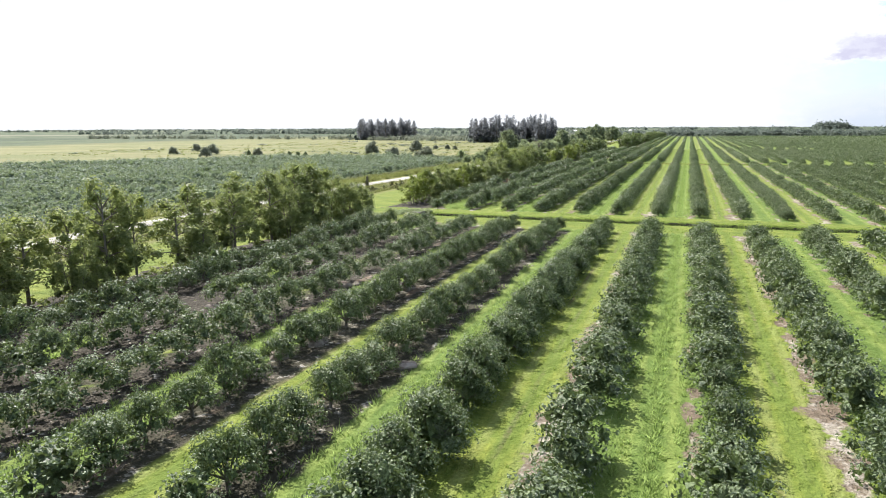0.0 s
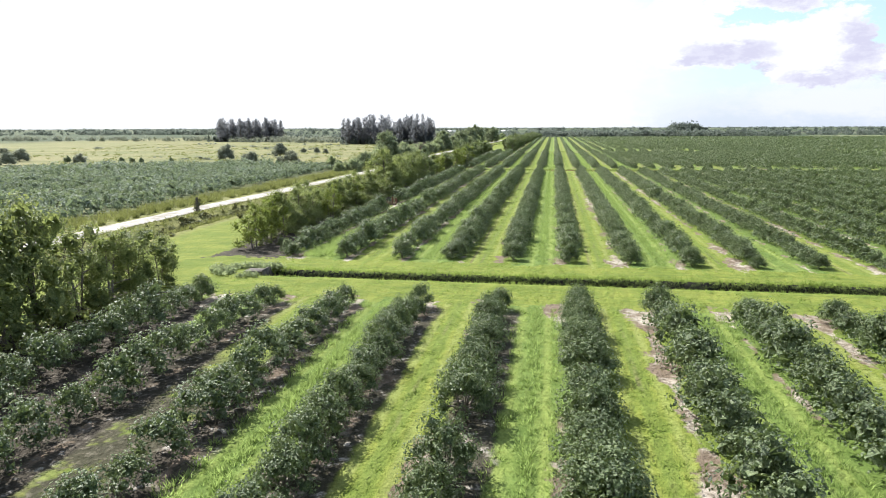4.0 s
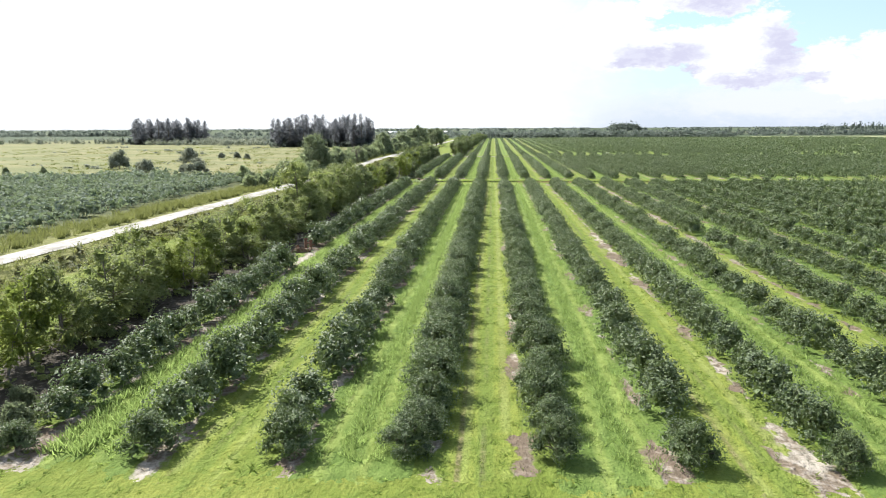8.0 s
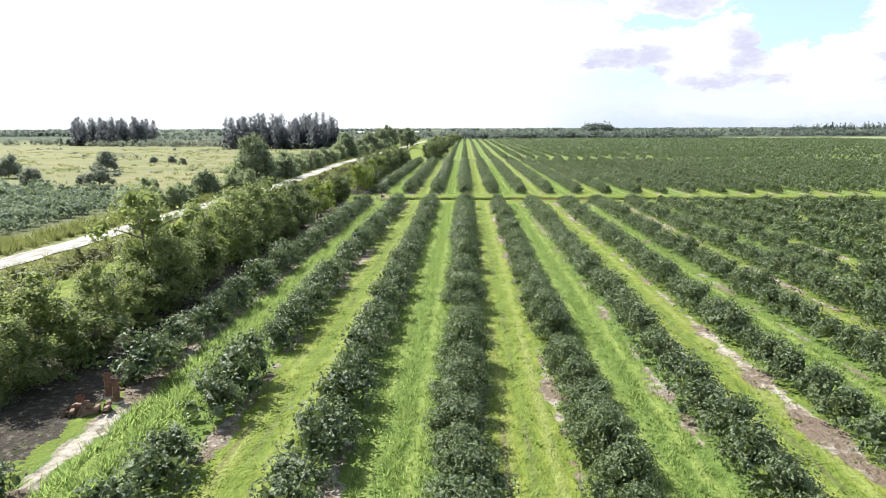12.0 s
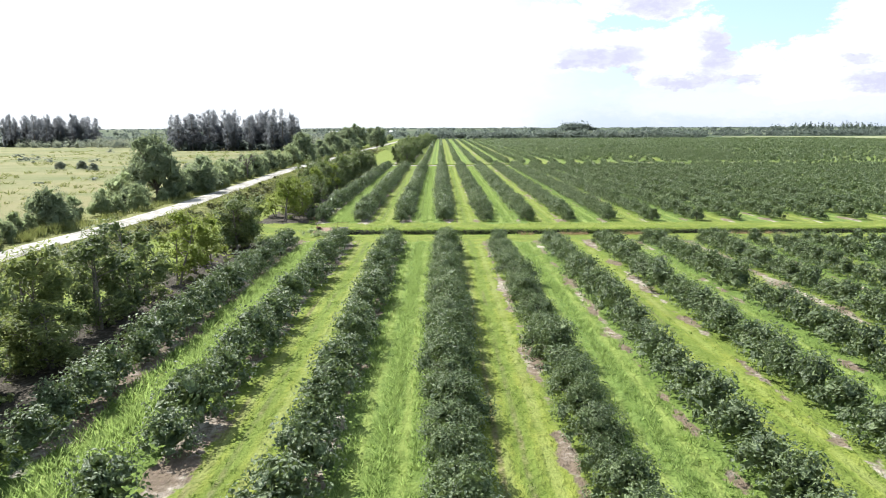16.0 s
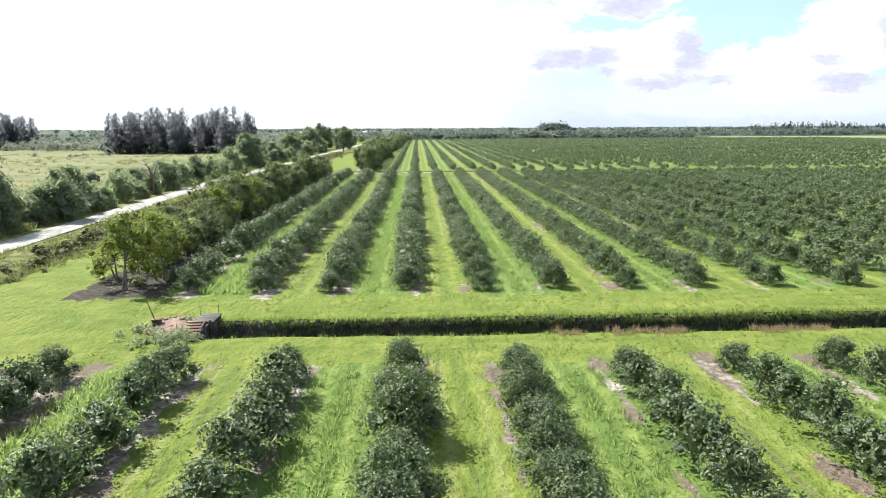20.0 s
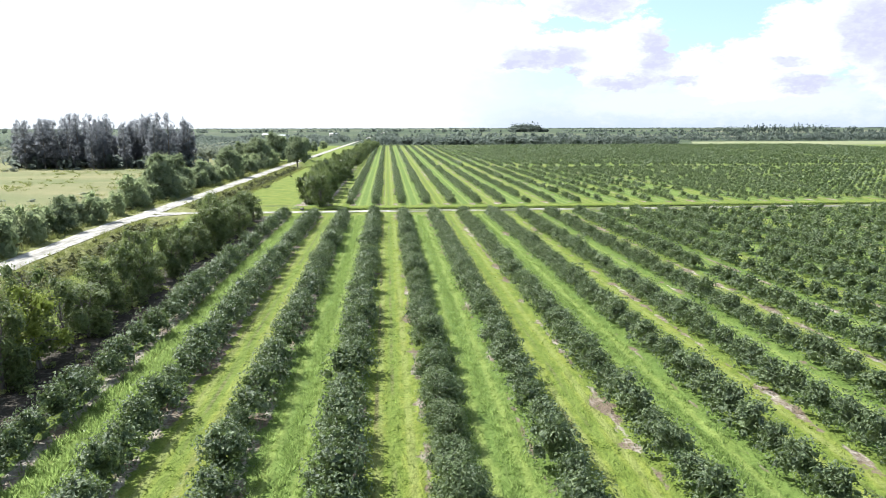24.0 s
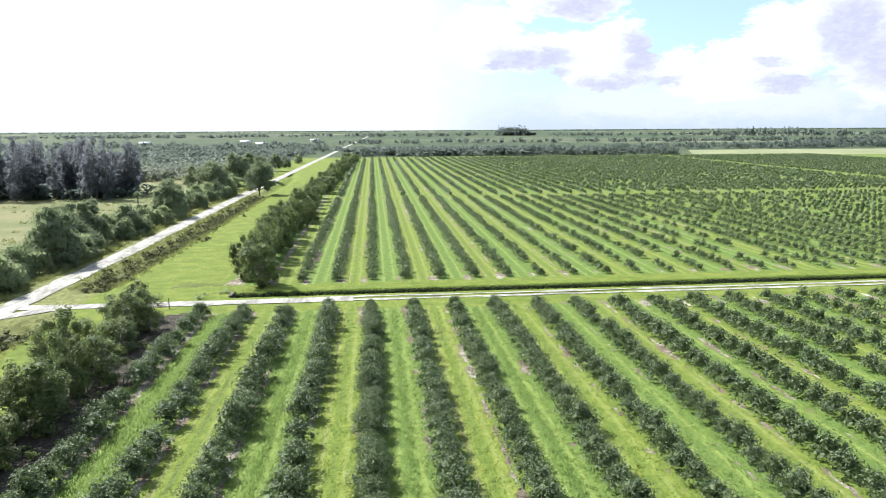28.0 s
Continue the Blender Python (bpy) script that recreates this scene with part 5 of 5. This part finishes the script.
def pump_culvert(x, y):
    """Concrete box at the head of the wide ditch, with timber steps, a rusty rail and an earth bank behind."""
    ob = thing("culvert_headwall", "dark concrete culvert box with timber steps and a rusty rail", "headwall", x, y)
    boxed("box", (-0.40, 1.55, -0.52), (1.15, 1.7, 1.50), DARK_CONCRETE, ob, 0, 0.04, "concrete box coloured dark for its shaded front")
    boxed("slab", (-0.40, 1.55, 0.28), (1.25, 1.80, 0.09), TIMBER, ob, 0, 0.02, "weathered dark cover boards")
    for i in range(5):
        boxed("board", (-0.10, -0.45, -1.10 + 0.29 * i), (0.09, 2.3, 0.27), DARK_CONCRETE, ob)
    for yy in (-1.6, -0.5, 0.6):
        pole("post", (0.02, yy, -1.3), (0.02, yy, 0.40), 0.08, 0.07, DARK_CONCRETE, ob)
    for i in range(5):
        boxed("tread", (-0.72 - 0.05 * i, -0.75 + 0.33 * i, 0.02 + 0.08 * i), (0.95, 0.27, 0.06), BRICKY, ob, 4, 0.01, "reddish weathered timber step")
    for xx in (-0.20, -1.28):
        heap = Heap()
        tube(heap, [(xx - 0.1, -0.95, -0.06), (xx - 0.1, 0.7, 0.34)], [0.06, 0.06], 4)
        part("stringer", heap.mesh("stringer", RUST), ob)
    corners = [(-1.45, -0.9, 0.0), (-1.75, 0.6, 0.10), (-1.10, 2.3, 0.25), (0.05, 2.3, 0.25)]
    for a in corners:
        pole("rail_post", (a[0], a[1], a[2] - 0.5), (a[0] + 0.03, a[1], a[2] + 0.62), 0.019, 0.016, RUST, ob)
    for a, c in zip(corners, corners[1:]):
        pole("rail", (a[0], a[1], a[2] + 0.60), (c[0], c[1], c[2] + 0.60), 0.014, 0.014, RUST, ob, 6)
    heap = Heap()
    tube(heap, [(-0.02, -1.25, -0.9), (0.55, -1.1, -0.75)], [0.10, 0.10], 8)
    part("pipe", heap.mesh("pipe", CONCRETE, True), ob, "pale plastic outlet pipe")
    bank = thing("earth_bank", "low bank of bare red-brown earth behind a culvert", "earth bank", x - 2.1, y + 0.75)
    heap = Heap()
    mound(heap, 1.7, 2.0, 0.42, 3.0)
    part("earth", heap.mesh("earth", BRICKY, True), bank)
    rng = np.random.default_rng(19)
    for _ in range(10):
        k, f = rng.uniform(0, 6.28), rng.uniform(0.2, 0.8)
        boxed("stone", (math.cos(k) * 1.6 * f, math.sin(k) * 1.9 * f, 0.42 * (1 - f ** 2.2) + 0.02), (rng.uniform(0.15, 0.32), 0.18, 0.14), BRICKY, bank, rng.uniform(0, 180), 0.03)
    valve = thing("sluice_valve", "dark iron sluice valve box with a long slanting lever", "valve", x - 3.0, y + 0.3)
    boxed("box", (0, 0, 0.28), (0.50, 0.42, 0.62), DARK_CONCRETE, valve, 10, 0.03)
    boxed("lid", (0, 0, 0.62), (0.60, 0.50, 0.06), RUST, valve, 10, 0.015)
    pole("lever", (-0.05, 0, 0.4), (-0.52, 0.05, 1.75), 0.035, 0.025, RUST, valve)
    pole("grip", (-0.60, 0.05, 1.74), (-0.44, 0.05, 1.76), 0.03, 0.03, RUST, valve, 6)


pump_culvert(-34.6, 237.1)


def standpipe(x, y, h):
    ob = thing("irrigation_standpipe", "short rusty irrigation standpipe on bare soil", "standpipe", x, y, group="irrigation standpipes")
    pole("pipe", (0, 0, -0.1), (0, 0, h), 0.15, 0.15, RUST, ob, 10)
    pole("flange", (0, 0, h - 0.02), (0, 0, h + 0.07), 0.21, 0.21, RUST, ob, 10)
    pole("outlet", (0, 0, h * 0.6), (0.38, 0.1, h * 0.6), 0.08, 0.08, RUST, ob)
    pole("base", (0, 0, -0.05), (0, 0, 0.10), 0.34, 0.30, CONCRETE, ob, 10, "crumbling concrete collar")


standpipe(-39.2, 146.3, 1.0)
standpipe(-39.9, 146.9, 1.1)
standpipe(-40.4, 145.4, 0.6)


def stump_post(x, y):
    ob = thing("broken_trunk", "broken dead tree trunk wrapped in dry vines", "stump", x, y)
    pole("trunk", (0, 0, -0.4), (0.15, 0, 2.3), 0.28, 0.17, BARK, ob)
    rng = np.random.default_rng(8)
    heap = Heap()
    leaves(rng, heap, [[0, 0, 0.5], [0.1, 0, 1.3], [0.2, 0.1, 1.9]], [[0.5, 0.5, 0.6], [0.4, 0.4, 0.5], [0.45, 0.45, 0.4]], 240, 0.25)
    part("vines", heap.mesh("vines", BRUSH), ob, "dry brown vines")


stump_post(-66.3, 131.5)


def bare_tree(x, y):
    rng = np.random.default_rng(9)
    ob = thing("bare_tree", "leafless grey tree with thin spreading twigs", "tree", x, y)
    heap = Heap()
    tube(heap, [(0, 0, -0.1), (0.1, 0, 1.8), (0, 0.1, 3.2)], [0.2, 0.16, 0.12], 7)
    part("trunk", heap.mesh("trunk", BARK, True), ob)
    heap = Heap()
    for i in range(11):
        k, z = i * 2.4, rng.uniform(2.2, 3.2)
        end = np.array([math.cos(k) * rng.uniform(1.6, 2.8), math.sin(k) * rng.uniform(1.6, 2.8), rng.uniform(4.6, 7.2)])
        mid = np.array([end[0] * 0.45, end[1] * 0.45, z + (end[2] - z) * 0.55])
        tube(heap, [(0, 0, z), mid, end], [0.10, 0.06, 0.02], 5)
        for _ in range(5):
            tip = mid + (end - mid) * rng.uniform(0.2, 1) + rng.normal(size=3) * [0.8, 0.8, 0.5]
            tube(heap, [mid + (end - mid) * 0.3, tip], [0.035, 0.012], 4)
    part("branching", heap.mesh("branching", BARK, True), ob)


bare_tree(-69.5, 321)


def cabbage_palm(x, y, h):
    rng = np.random.default_rng(10)
    ob = thing("palm_tree", "small fan palm with a round green head", "palm", x, y)
    pole("trunk", (0, 0, -0.1), (0.1, 0, h - 0.6), 0.22, 0.17, BARK, ob)
    heap = Heap()
    for i in range(26):
        k, e = i * 2.4, rng.uniform(-0.5, 1.2)
        d = np.array([math.cos(k) * math.cos(e), math.sin(k) * math.cos(e), math.sin(e)])
        s = np.cross(d, [0, 0, 1.0])
        c = np.array([0.1, 0, h - 0.6])
        v = [c, c + d * 0.9 - s * 0.35, c + d * 1.5 - [0, 0, 0.3], c + d * 0.9 + s * 0.35]
        heap.add(v, [[0, 1, 2, 3]])
    part("fronds", heap.mesh("fronds", BUSH), ob)


cabbage_palm(-88, 492, 4.6)


def farm_house(x, y, turn, wide):
    ob = thing("farm_house", "low white-roofed farm building among distant trees", "house", x, y, 0, turn, "distant farm buildings")
    boxed("wall", (0, 0, 1.5), (wide, 8, 3.0), PLASTER, ob)
    heap = Heap()
    w, d = wide / 2 + 0.5, 4.6
    heap.add([(-w, -d, 2.9), (w, -d, 2.9), (w, d, 2.9), (-w, d, 2.9), (-w, 0, 5.0), (w, 0, 5.0), (-w, -d, 3.1), (w, -d, 3.1), (w, d, 3.1), (-w, d, 3.1)],
             [[0, 1, 7, 6], [6, 7, 5, 4], [2, 3, 9, 8], [8, 9, 4, 5], [3, 2, 1, 0]], [[6, 4, 0], [9, 3, 4], [0, 4, 3], [7, 1, 5], [8, 5, 2], [1, 2, 5]])
    part("roof", heap.mesh("roof", ROOF), ob, "white sheet metal roof")
    for i in (-1, 1):
        boxed("window", (i * wide * 0.25, -4.0, 1.6), (1.4, 0.12, 1.2), OLD_WOOD, ob)
    boxed("door", (0, -4.0, 1.05), (1.0, 0.12, 2.1), OLD_WOOD, ob)


for x, y, turn, wide in ((-160, 1180, 10, 13), (-205, 1320, -5, 15), (-110, 1400, 20, 12), (-330, 1260, 0, 14)):
    farm_house(x, y, turn, wide)


def utility_pole(x, y, h):
    ob = thing("utility_pole", "thin wooden utility pole in the far pasture", "pole", x, y, group="utility poles")
    pole("shaft", (0, 0, -0.3), (0, 0, h), 0.16, 0.12, OLD_WOOD, ob)
    boxed("crossarm", (0, 0, h - 0.7), (2.2, 0.12, 0.14), OLD_WOOD, ob)


for x, y in ((-505, 640), (-470, 660), (-560, 610)):
    utility_pole(x, y, 10.0)


def gate_posts():
    ob = thing("farm_gate", "open dark metal farm gate beside the track", "gate", -45.6, 370.2, 0, 20)
    for i in range(4):
        boxed("bar", (0, 0, 0.35 + 0.27 * i), (2.6, 0.05, 0.05), RUST, ob)
    for s in (-1, 1):
        pole("post", (s * 1.35, 0, -0.1), (s * 1.35, 0, 1.5), 0.07, 0.07, OLD_WOOD, ob)


gate_posts()


def soil_mound(seed, x, y, wide, high):
    """A lumpy heap of pale soil thrown up round the foot of a tree."""
    bm = bmesh.new()
    bmesh.ops.create_icosphere(bm, subdivisions=4, radius=1.0)
    for v in bm.verts:
        r = 1.0 + 0.35 * noise.noise((v.co.x * 1.4, v.co.y * 1.4, seed)) + 0.14 * noise.noise((v.co.x * 4.5, v.co.y * 4.5, seed + v.co.z * 4.0))
        v.co = (v.co.x * r * wide, v.co.y * r * wide * 0.8, max(-0.06, v.co.z * r * high))
    me = bpy.data.meshes.new("soil_mound")
    bm.to_mesh(me)
    bm.free()
    me.materials.append(MOUND)
    me.shade_smooth()
    ob = new("soil_mound", me)
    ob.matrix_world = pose(x, y, 0.0, 0, 0, seed * 37.0)
    tagged(ob, "low heap of pale sandy soil under a fruit tree", "soil mound", "soil mounds under the trees")


for i, (x, y, wide, high) in enumerate(((-23.2, 30.9, 0.75, 0.42), (-23.4, 33.9, 0.70, 0.40), (-22.9, 36.6, 0.80, 0.50), (-33.5, 40.9, 0.60, 0.30), (-23.2, 50.6, 0.80, 0.48),
                                        (-28.2, 49.9, 0.70, 0.30), (-23.7, 59.4, 0.55, 0.42), (-34.6, 56.2, 0.75, 0.34), (-17.2, 63.8, 0.50, 0.30), (-16.3, 34.9, 0.60, 0.18))):
    soil_mound(i + 1, x, y, wide, high)


# ---------------------------------------------------------------- grasses
def blades(seed, n, high, spread, wide):
    """A tuft of narrow blades, one triangle each."""
    rng = np.random.default_rng(seed)
    k = rng.uniform(0, 6.28, n)
    base = np.stack([np.cos(k), np.sin(k), np.zeros(n)], 1) * rng.uniform(0, spread, (n, 1))
    turn = rng.uniform(0, 6.28, n)
    across = np.stack([np.cos(turn), np.sin(turn), np.zeros(n)], 1) * wide
    tip = base * 1.6 + rng.normal(size=(n, 3)) * [spread * 0.5, spread * 0.5, 0] + np.array([0, 0, 1]) * high * rng.uniform(0.6, 1.1, (n, 1))
    v = np.stack([base - across, base + across, tip], 1).reshape(-1, 3)
    return v, np.zeros((0, 4), int), np.arange(n * 3).reshape(-1, 3)


def grass_stuff(name, spots, shapes, mat, label, category="grass"):
    heap = Heap()
    n = len(shapes)
    for i in range(n):
        heap.scatter(shapes[i], spots[i::n])
    tagged(new(name, heap.mesh(name, mat)), label, category, kind="stuff")


def build_grass():
    rng = np.random.default_rng(31)
    low = [blades(900 + i, 6, 0.10, 0.16, 0.028) for i in range(5)]
    spots = []
    for _ in range(24000):
        x, y = rng.uniform(-41, 10), rng.uniform(22, 384)
        lane = ((x - ROW_X0) / ROW_STEP) % 1.0
        block = any(lo < y < hi for lo, hi in BLOCKS)
        if block and (lane < 0.22 or lane > 0.78):
            continue
        if y < 84 and (x < -28.5 and rng.random() < 0.85 or x < -12 and (lane < 0.32 or lane > 0.80)):
            continue
        if any(south - 0.1 < y < north + 0.1 and x > west for west, south, north in DITCHES) or 370.5 < y < 375.2:
            continue
        s = rng.uniform(0.6, 1.2) * (1.0 + 0.9 * max(0.0, noise.noise((x * 0.8, y * 0.55, 1.7))))
        spots.append((x, y, 0.0, rng.uniform(0, 6.28), s * 1.2, s))
    grass_stuff("grass", spots, low, TUFT, "short bright green grass in the orchard lanes")
    rough = [blades(910 + i, 14, 0.30, 0.26, 0.024) for i in range(5)]
    spots = []
    for k in (-1, 1, 3, 5):                                # lanes of taller grass beside the first rows
        for b, (lo, hi) in enumerate(BLOCKS[:3]):
            for y in np.arange(max(lo, 16), hi, 0.035 if k < 1 else 0.05 if k < 3 else 0.11):
                if b == 0 and k == -1 and noise.noise((0.3, y * 0.16, 4.4)) < 0.22:
                    continue
                off = rng.choice([0.0, 0.25, 1.2, -1.15, 0.1]) + rng.normal() * 0.18
                s = rng.uniform(0.6, 1.2) * (1.5 if k == -1 else 1.0)
                spots.append((ROW_X0 + (k + 0.5) * ROW_STEP + off, y, 0.0, rng.uniform(0, 6.28), s, s))
    grass_stuff("tall_grass", spots, rough, LONG_GRASS, "taller green grass along the middle of the orchard lanes")
    tall = [blades(920 + i, 12, 0.55, 0.24, 0.030) for i in range(5)]
    spots = []
    for west, south, north in DITCHES:
        for x in np.arange(west - 1.0, 80, 0.17):
            for edge, lift in ((north + 0.25, -0.02), (north + 0.02, -0.12), (south - 0.12, -0.08)):
                s = (rng.uniform(0.35, 0.75) + 0.35 * max(0.0, noise.noise((x * 0.35, edge, 2.2)))) * (0.75 if edge < south else 1.0)
                spots.append((x + rng.normal() * 0.1, edge + rng.normal() * 0.12, lift, rng.uniform(0, 6.28), s, s))
    grass_stuff("grass", spots, tall, TUFT, "long grass hanging over the lips of the ditches")
    hang = []
    for i in range(5):
        v, q, t = blades(915 + i, 12, 0.26, 0.14, 0.018)
        v = v * np.array([1.0, 1.0, 1.0])
        tip = v[2::3].copy()
        v[2::3] = np.stack([tip[:, 0], -0.20 - 0.35 * tip[:, 2] + 0.3 * tip[:, 1], -0.75 * tip[:, 2]], 1)
        hang.append((v, q, t))
    spots = []
    for west, south, north in DITCHES:
        for x in np.arange(west + 0.2, 100, 0.075):
            s = rng.uniform(0.7, 1.5)
            spots.append((x + rng.normal() * 0.05, north + 0.04 + rng.normal() * 0.06, rng.uniform(-0.30, 0.05), rng.normal() * 0.4, s, s * rng.uniform(0.7, 1.2)))
    grass_stuff("bank_grass", spots, hang, LIP_GRASS, "grass drooping over the edge of the ditch bank")
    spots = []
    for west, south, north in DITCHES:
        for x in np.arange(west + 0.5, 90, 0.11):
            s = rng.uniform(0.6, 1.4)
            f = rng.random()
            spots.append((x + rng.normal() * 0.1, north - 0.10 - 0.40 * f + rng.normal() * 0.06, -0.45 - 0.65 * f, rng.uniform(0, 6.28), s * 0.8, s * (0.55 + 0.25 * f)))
    grass_stuff("bank_grass", spots, tall, BANK_GRASS, "coarse grass on the steep ditch banks, darkened with shade")
    spots = []
    for y in np.arange(10, 560, 0.55):
        for _ in range(3):
            off = rng.uniform(-9.5, -3.2)
            if 245 < y and off < -4.5:
                continue
            s = rng.uniform(0.7, 1.5)
            spots.append((road_x(y) + off, y, 0.0, rng.uniform(0, 6.28), s * 1.5, s * 1.3))
    tall = [blades(930 + i, 16, 0.62, 0.36, 0.035) for i in range(5)]
    grass_stuff("tall_grass", spots, tall, REED, "dry yellow tall grass along the farm road")
    wild = [blades(940 + i, 10, 0.55, 0.5, 0.07) for i in range(5)]
    spots = []
    for _ in range(1900):
        x, y = -79 - 240 * rng.random() ** 1.4, rng.uniform(238, 520)
        if y < 262 and x > -160 and not x > -84:
            continue
        if noise.noise((x * 0.05, y * 0.03, 6.2)) > -0.1:
            s = rng.uniform(0.7, 1.7)
            spots.append((x, y, 0.0, rng.uniform(0, 6.28), s * 1.6, s))
    grass_stuff("pasture_grass", spots, wild, REED, "tall tan and green pasture grass in clumps")
    spots = []
    for west, south, north in DITCHES:
        for _ in range(160):
            x = west + 1 + rng.random() ** 1.5 * 90
            s = rng.uniform(0.25, 0.8)
            spots.append((x, rng.uniform(south + 0.7, north - 0.6), -1.10, rng.uniform(0, 6.28), s * 1.4, s * 0.35))
    # Flat pale patches standing in for floating debris and the water's glint.
    debris_glint = []
    for _ in range(30):
        s = rng.uniform(0.25, 0.7)
        debris_glint.append((-37.5 + 11 * rng.random() ** 1.5, rng.uniform(92.7, 93.7), -1.09, rng.uniform(0, 6.28), s * 1.5, s * 0.12))
    heap = Heap()
    heap.scatter(clump(965, 3, 0.8, 20, 0.3, 0.4), debris_glint)
    tagged(new("algae", heap.mesh("algae", CONCRETE)), "pale floating debris and painted glint on the ditch water", "algae", kind="stuff")
    heap = Heap()
    weed = clump(960, 3, 0.8, 14, 0.3, 0.6)
    heap.scatter(weed, spots)
    tagged(new("water_weed", heap.mesh("water_weed", BUSH_PALE)), "patches of pale water weed in the ditches", "water weed", kind="stuff")
    spots = []
    for y in np.arange(10, 520, 0.5):
        if not 364 < y < 384:
            for side in (3.2, 9.6, rng.uniform(4.5, 9.0)):
                s = rng.uniform(0.5, 1.2)
                off = side + rng.normal() * 0.6
                spots.append((road_x(y) + off, y, -1.4 * max(0.0, 1 - abs(off - 6.6) / 3.0), rng.uniform(0, 6.28), s * 1.5, s))
    grass_stuff("tall_grass", spots, tall, REED, "rough yellow-green grass on the roadside ditch banks")
    weedy = [clump(970 + i, 4, 0.5, 46, 0.14, 1.0, 2) for i in range(3)]
    spots = []
    for (west, south, north), n in zip(DITCHES, (120, 16, 14)):     # rank weeds round the heads of the ditches
        for _ in range(n):
            k, r = rng.uniform(0.6, 5.7), rng.uniform(0.9, 1.9)
            x, y = west - 1.3 + 2.0 * r * math.cos(k) * (0.8 if math.cos(k) > 0 else 1.0), (south + north) / 2 + 1.25 * r * math.sin(k)
            if x > west and south < y < north or abs(y - south) < 0.5 and x > west - 2.4:
                continue
            s = rng.uniform(0.5, 1.3)
            spots.append((x, y, -0.05, rng.uniform(0, 6.28), s * 1.2, s))
    for _ in range(44):
        s = rng.uniform(0.5, 1.1)
        spots.append((-36.3 + rng.normal() * 0.95, 235.2 + rng.normal() * 0.40, -0.05, rng.uniform(0, 6.28), s * 1.1, s))
    heap = Heap()
    for i in range(3):
        heap.scatter(weedy[i], spots[i::3])
    tagged(new("weeds", heap.mesh("weeds", BUSH_PALE)), "pale rank weeds round the culvert heads", "weeds", kind="stuff")
    bush = [clump(950 + i, 3, 0.8, 16, 0.38, 0.9) for i in range(4)]
    spots = []
    for _ in range(160):                                   # low scrub in the pasture
        x, y = -79 - 220 * rng.random(), rng.uniform(258, 515)
        if noise.noise((x * 0.02, y * 0.02, 9.2)) > 0.12:
            s = rng.uniform(0.8, 2.4)
            spots.append((x, y, -0.1, rng.uniform(0, 6.28), s * 2.0, s * 0.9))
    heap = Heap()
    for i in range(4):
        heap.scatter(bush[i], spots[i::4])
    tagged(new("scrub", heap.mesh("scrub", BUSH_GREY)), "low grey-green scrub scattered in the pasture", "scrub", kind="stuff")
    spots = []
    for lo, hi in ((-8, 88), (105, 228), (249, 366)):      # weeds and low brush under the windbreak
        for y in np.arange(lo, hi, 0.40 if lo < 100 else 0.85):
            s = rng.uniform(0.35, 1.0)
            spots.append((-44.6 + rng.normal() * 1.7, y + rng.normal() * 0.3, -0.05, rng.uniform(0, 6.28), s * 1.3, s))
    heap = Heap()
    for i in range(4):
        heap.scatter(bush[i], spots[i::4])
    tagged(new("undergrowth", heap.mesh("undergrowth", WIND)), "low leafy undergrowth at the foot of the windbreak", "undergrowth", kind="stuff")
    spots = []
    for y in np.arange(5, 520, 0.36):
        if 364 < y < 384:
            continue
        for _ in range(2):
            off = 6.4 + rng.normal() * 1.5
            s = rng.uniform(0.5, 1.2) * (1.0 + 0.5 * noise.noise((y * 0.15, 1.3, 0)))
            if off < 3.6 or noise.noise((y * 0.05, 7.7, off)) < -0.30:
                continue
            spots.append((road_x(y) + off, y, -1.3 * max(0.0, 1 - abs(off - 6.6) / 3.0) - 0.1, rng.uniform(0, 6.28), s * 1.3, s))
    heap = Heap()
    for i in range(4):
        heap.scatter(bush[i], spots[i::4])
    tagged(new("ditch_brush", heap.mesh("ditch_brush", BRUSH)), "brown and green brush choking the roadside ditch", "brush", kind="stuff")


build_grass()


def build_grass_clumps():
    """Round tussocks of dry grass along the far side of the farm road."""
    rng = np.random.default_rng(61)
    shapes = []
    for i in range(4):
        v, q, t = blades(980 + i, 150, 1.25, 0.55, 0.035)
        shapes.append(mesh("grass_clump", v, [t], REED))
    y, i = 96.0, 0
    while y < 238:
        s = rng.uniform(0.65, 1.15)
        ob = new("grass_clump", shapes[i % 4])
        ob.matrix_world = Matrix.LocRotScale((road_x(y) - rng.uniform(3.2, 5.0), y, 0.0), Euler((0, 0, rng.uniform(0, 6))), (s * 1.2, s * 1.2, s))
        tagged(ob, "round tussock of dry tan grass beside the limestone road", "grass clump", "tussocks along the farm road")
        y += rng.uniform(1.6, 4.2)
        i += 1


build_grass_clumps()


def build_dry_weeds():
    """Tan dead weeds along the south lip of the second ditch."""
    rng = np.random.default_rng(62)
    shapes = [blades(990 + i, 14, 0.45, 0.20, 0.016) for i in range(4)]
    spots = []
    for lo, hi, n in ((-14.5, -12.5, 25), (-11.0, -6.5, 110), (-2.5, 2.0, 90), (8.0, 16.0, 90)):
        for _ in range(n):
            s = rng.uniform(0.5, 1.1)
            spots.append((rng.uniform(lo, hi), 235.25 + rng.normal() * 0.30, -0.08, rng.uniform(0, 6.28), s, s))
    grass_stuff("dry_weeds", spots, shapes, DRY, "tan dead weeds along the lip of a ditch", "weeds")


build_dry_weeds()
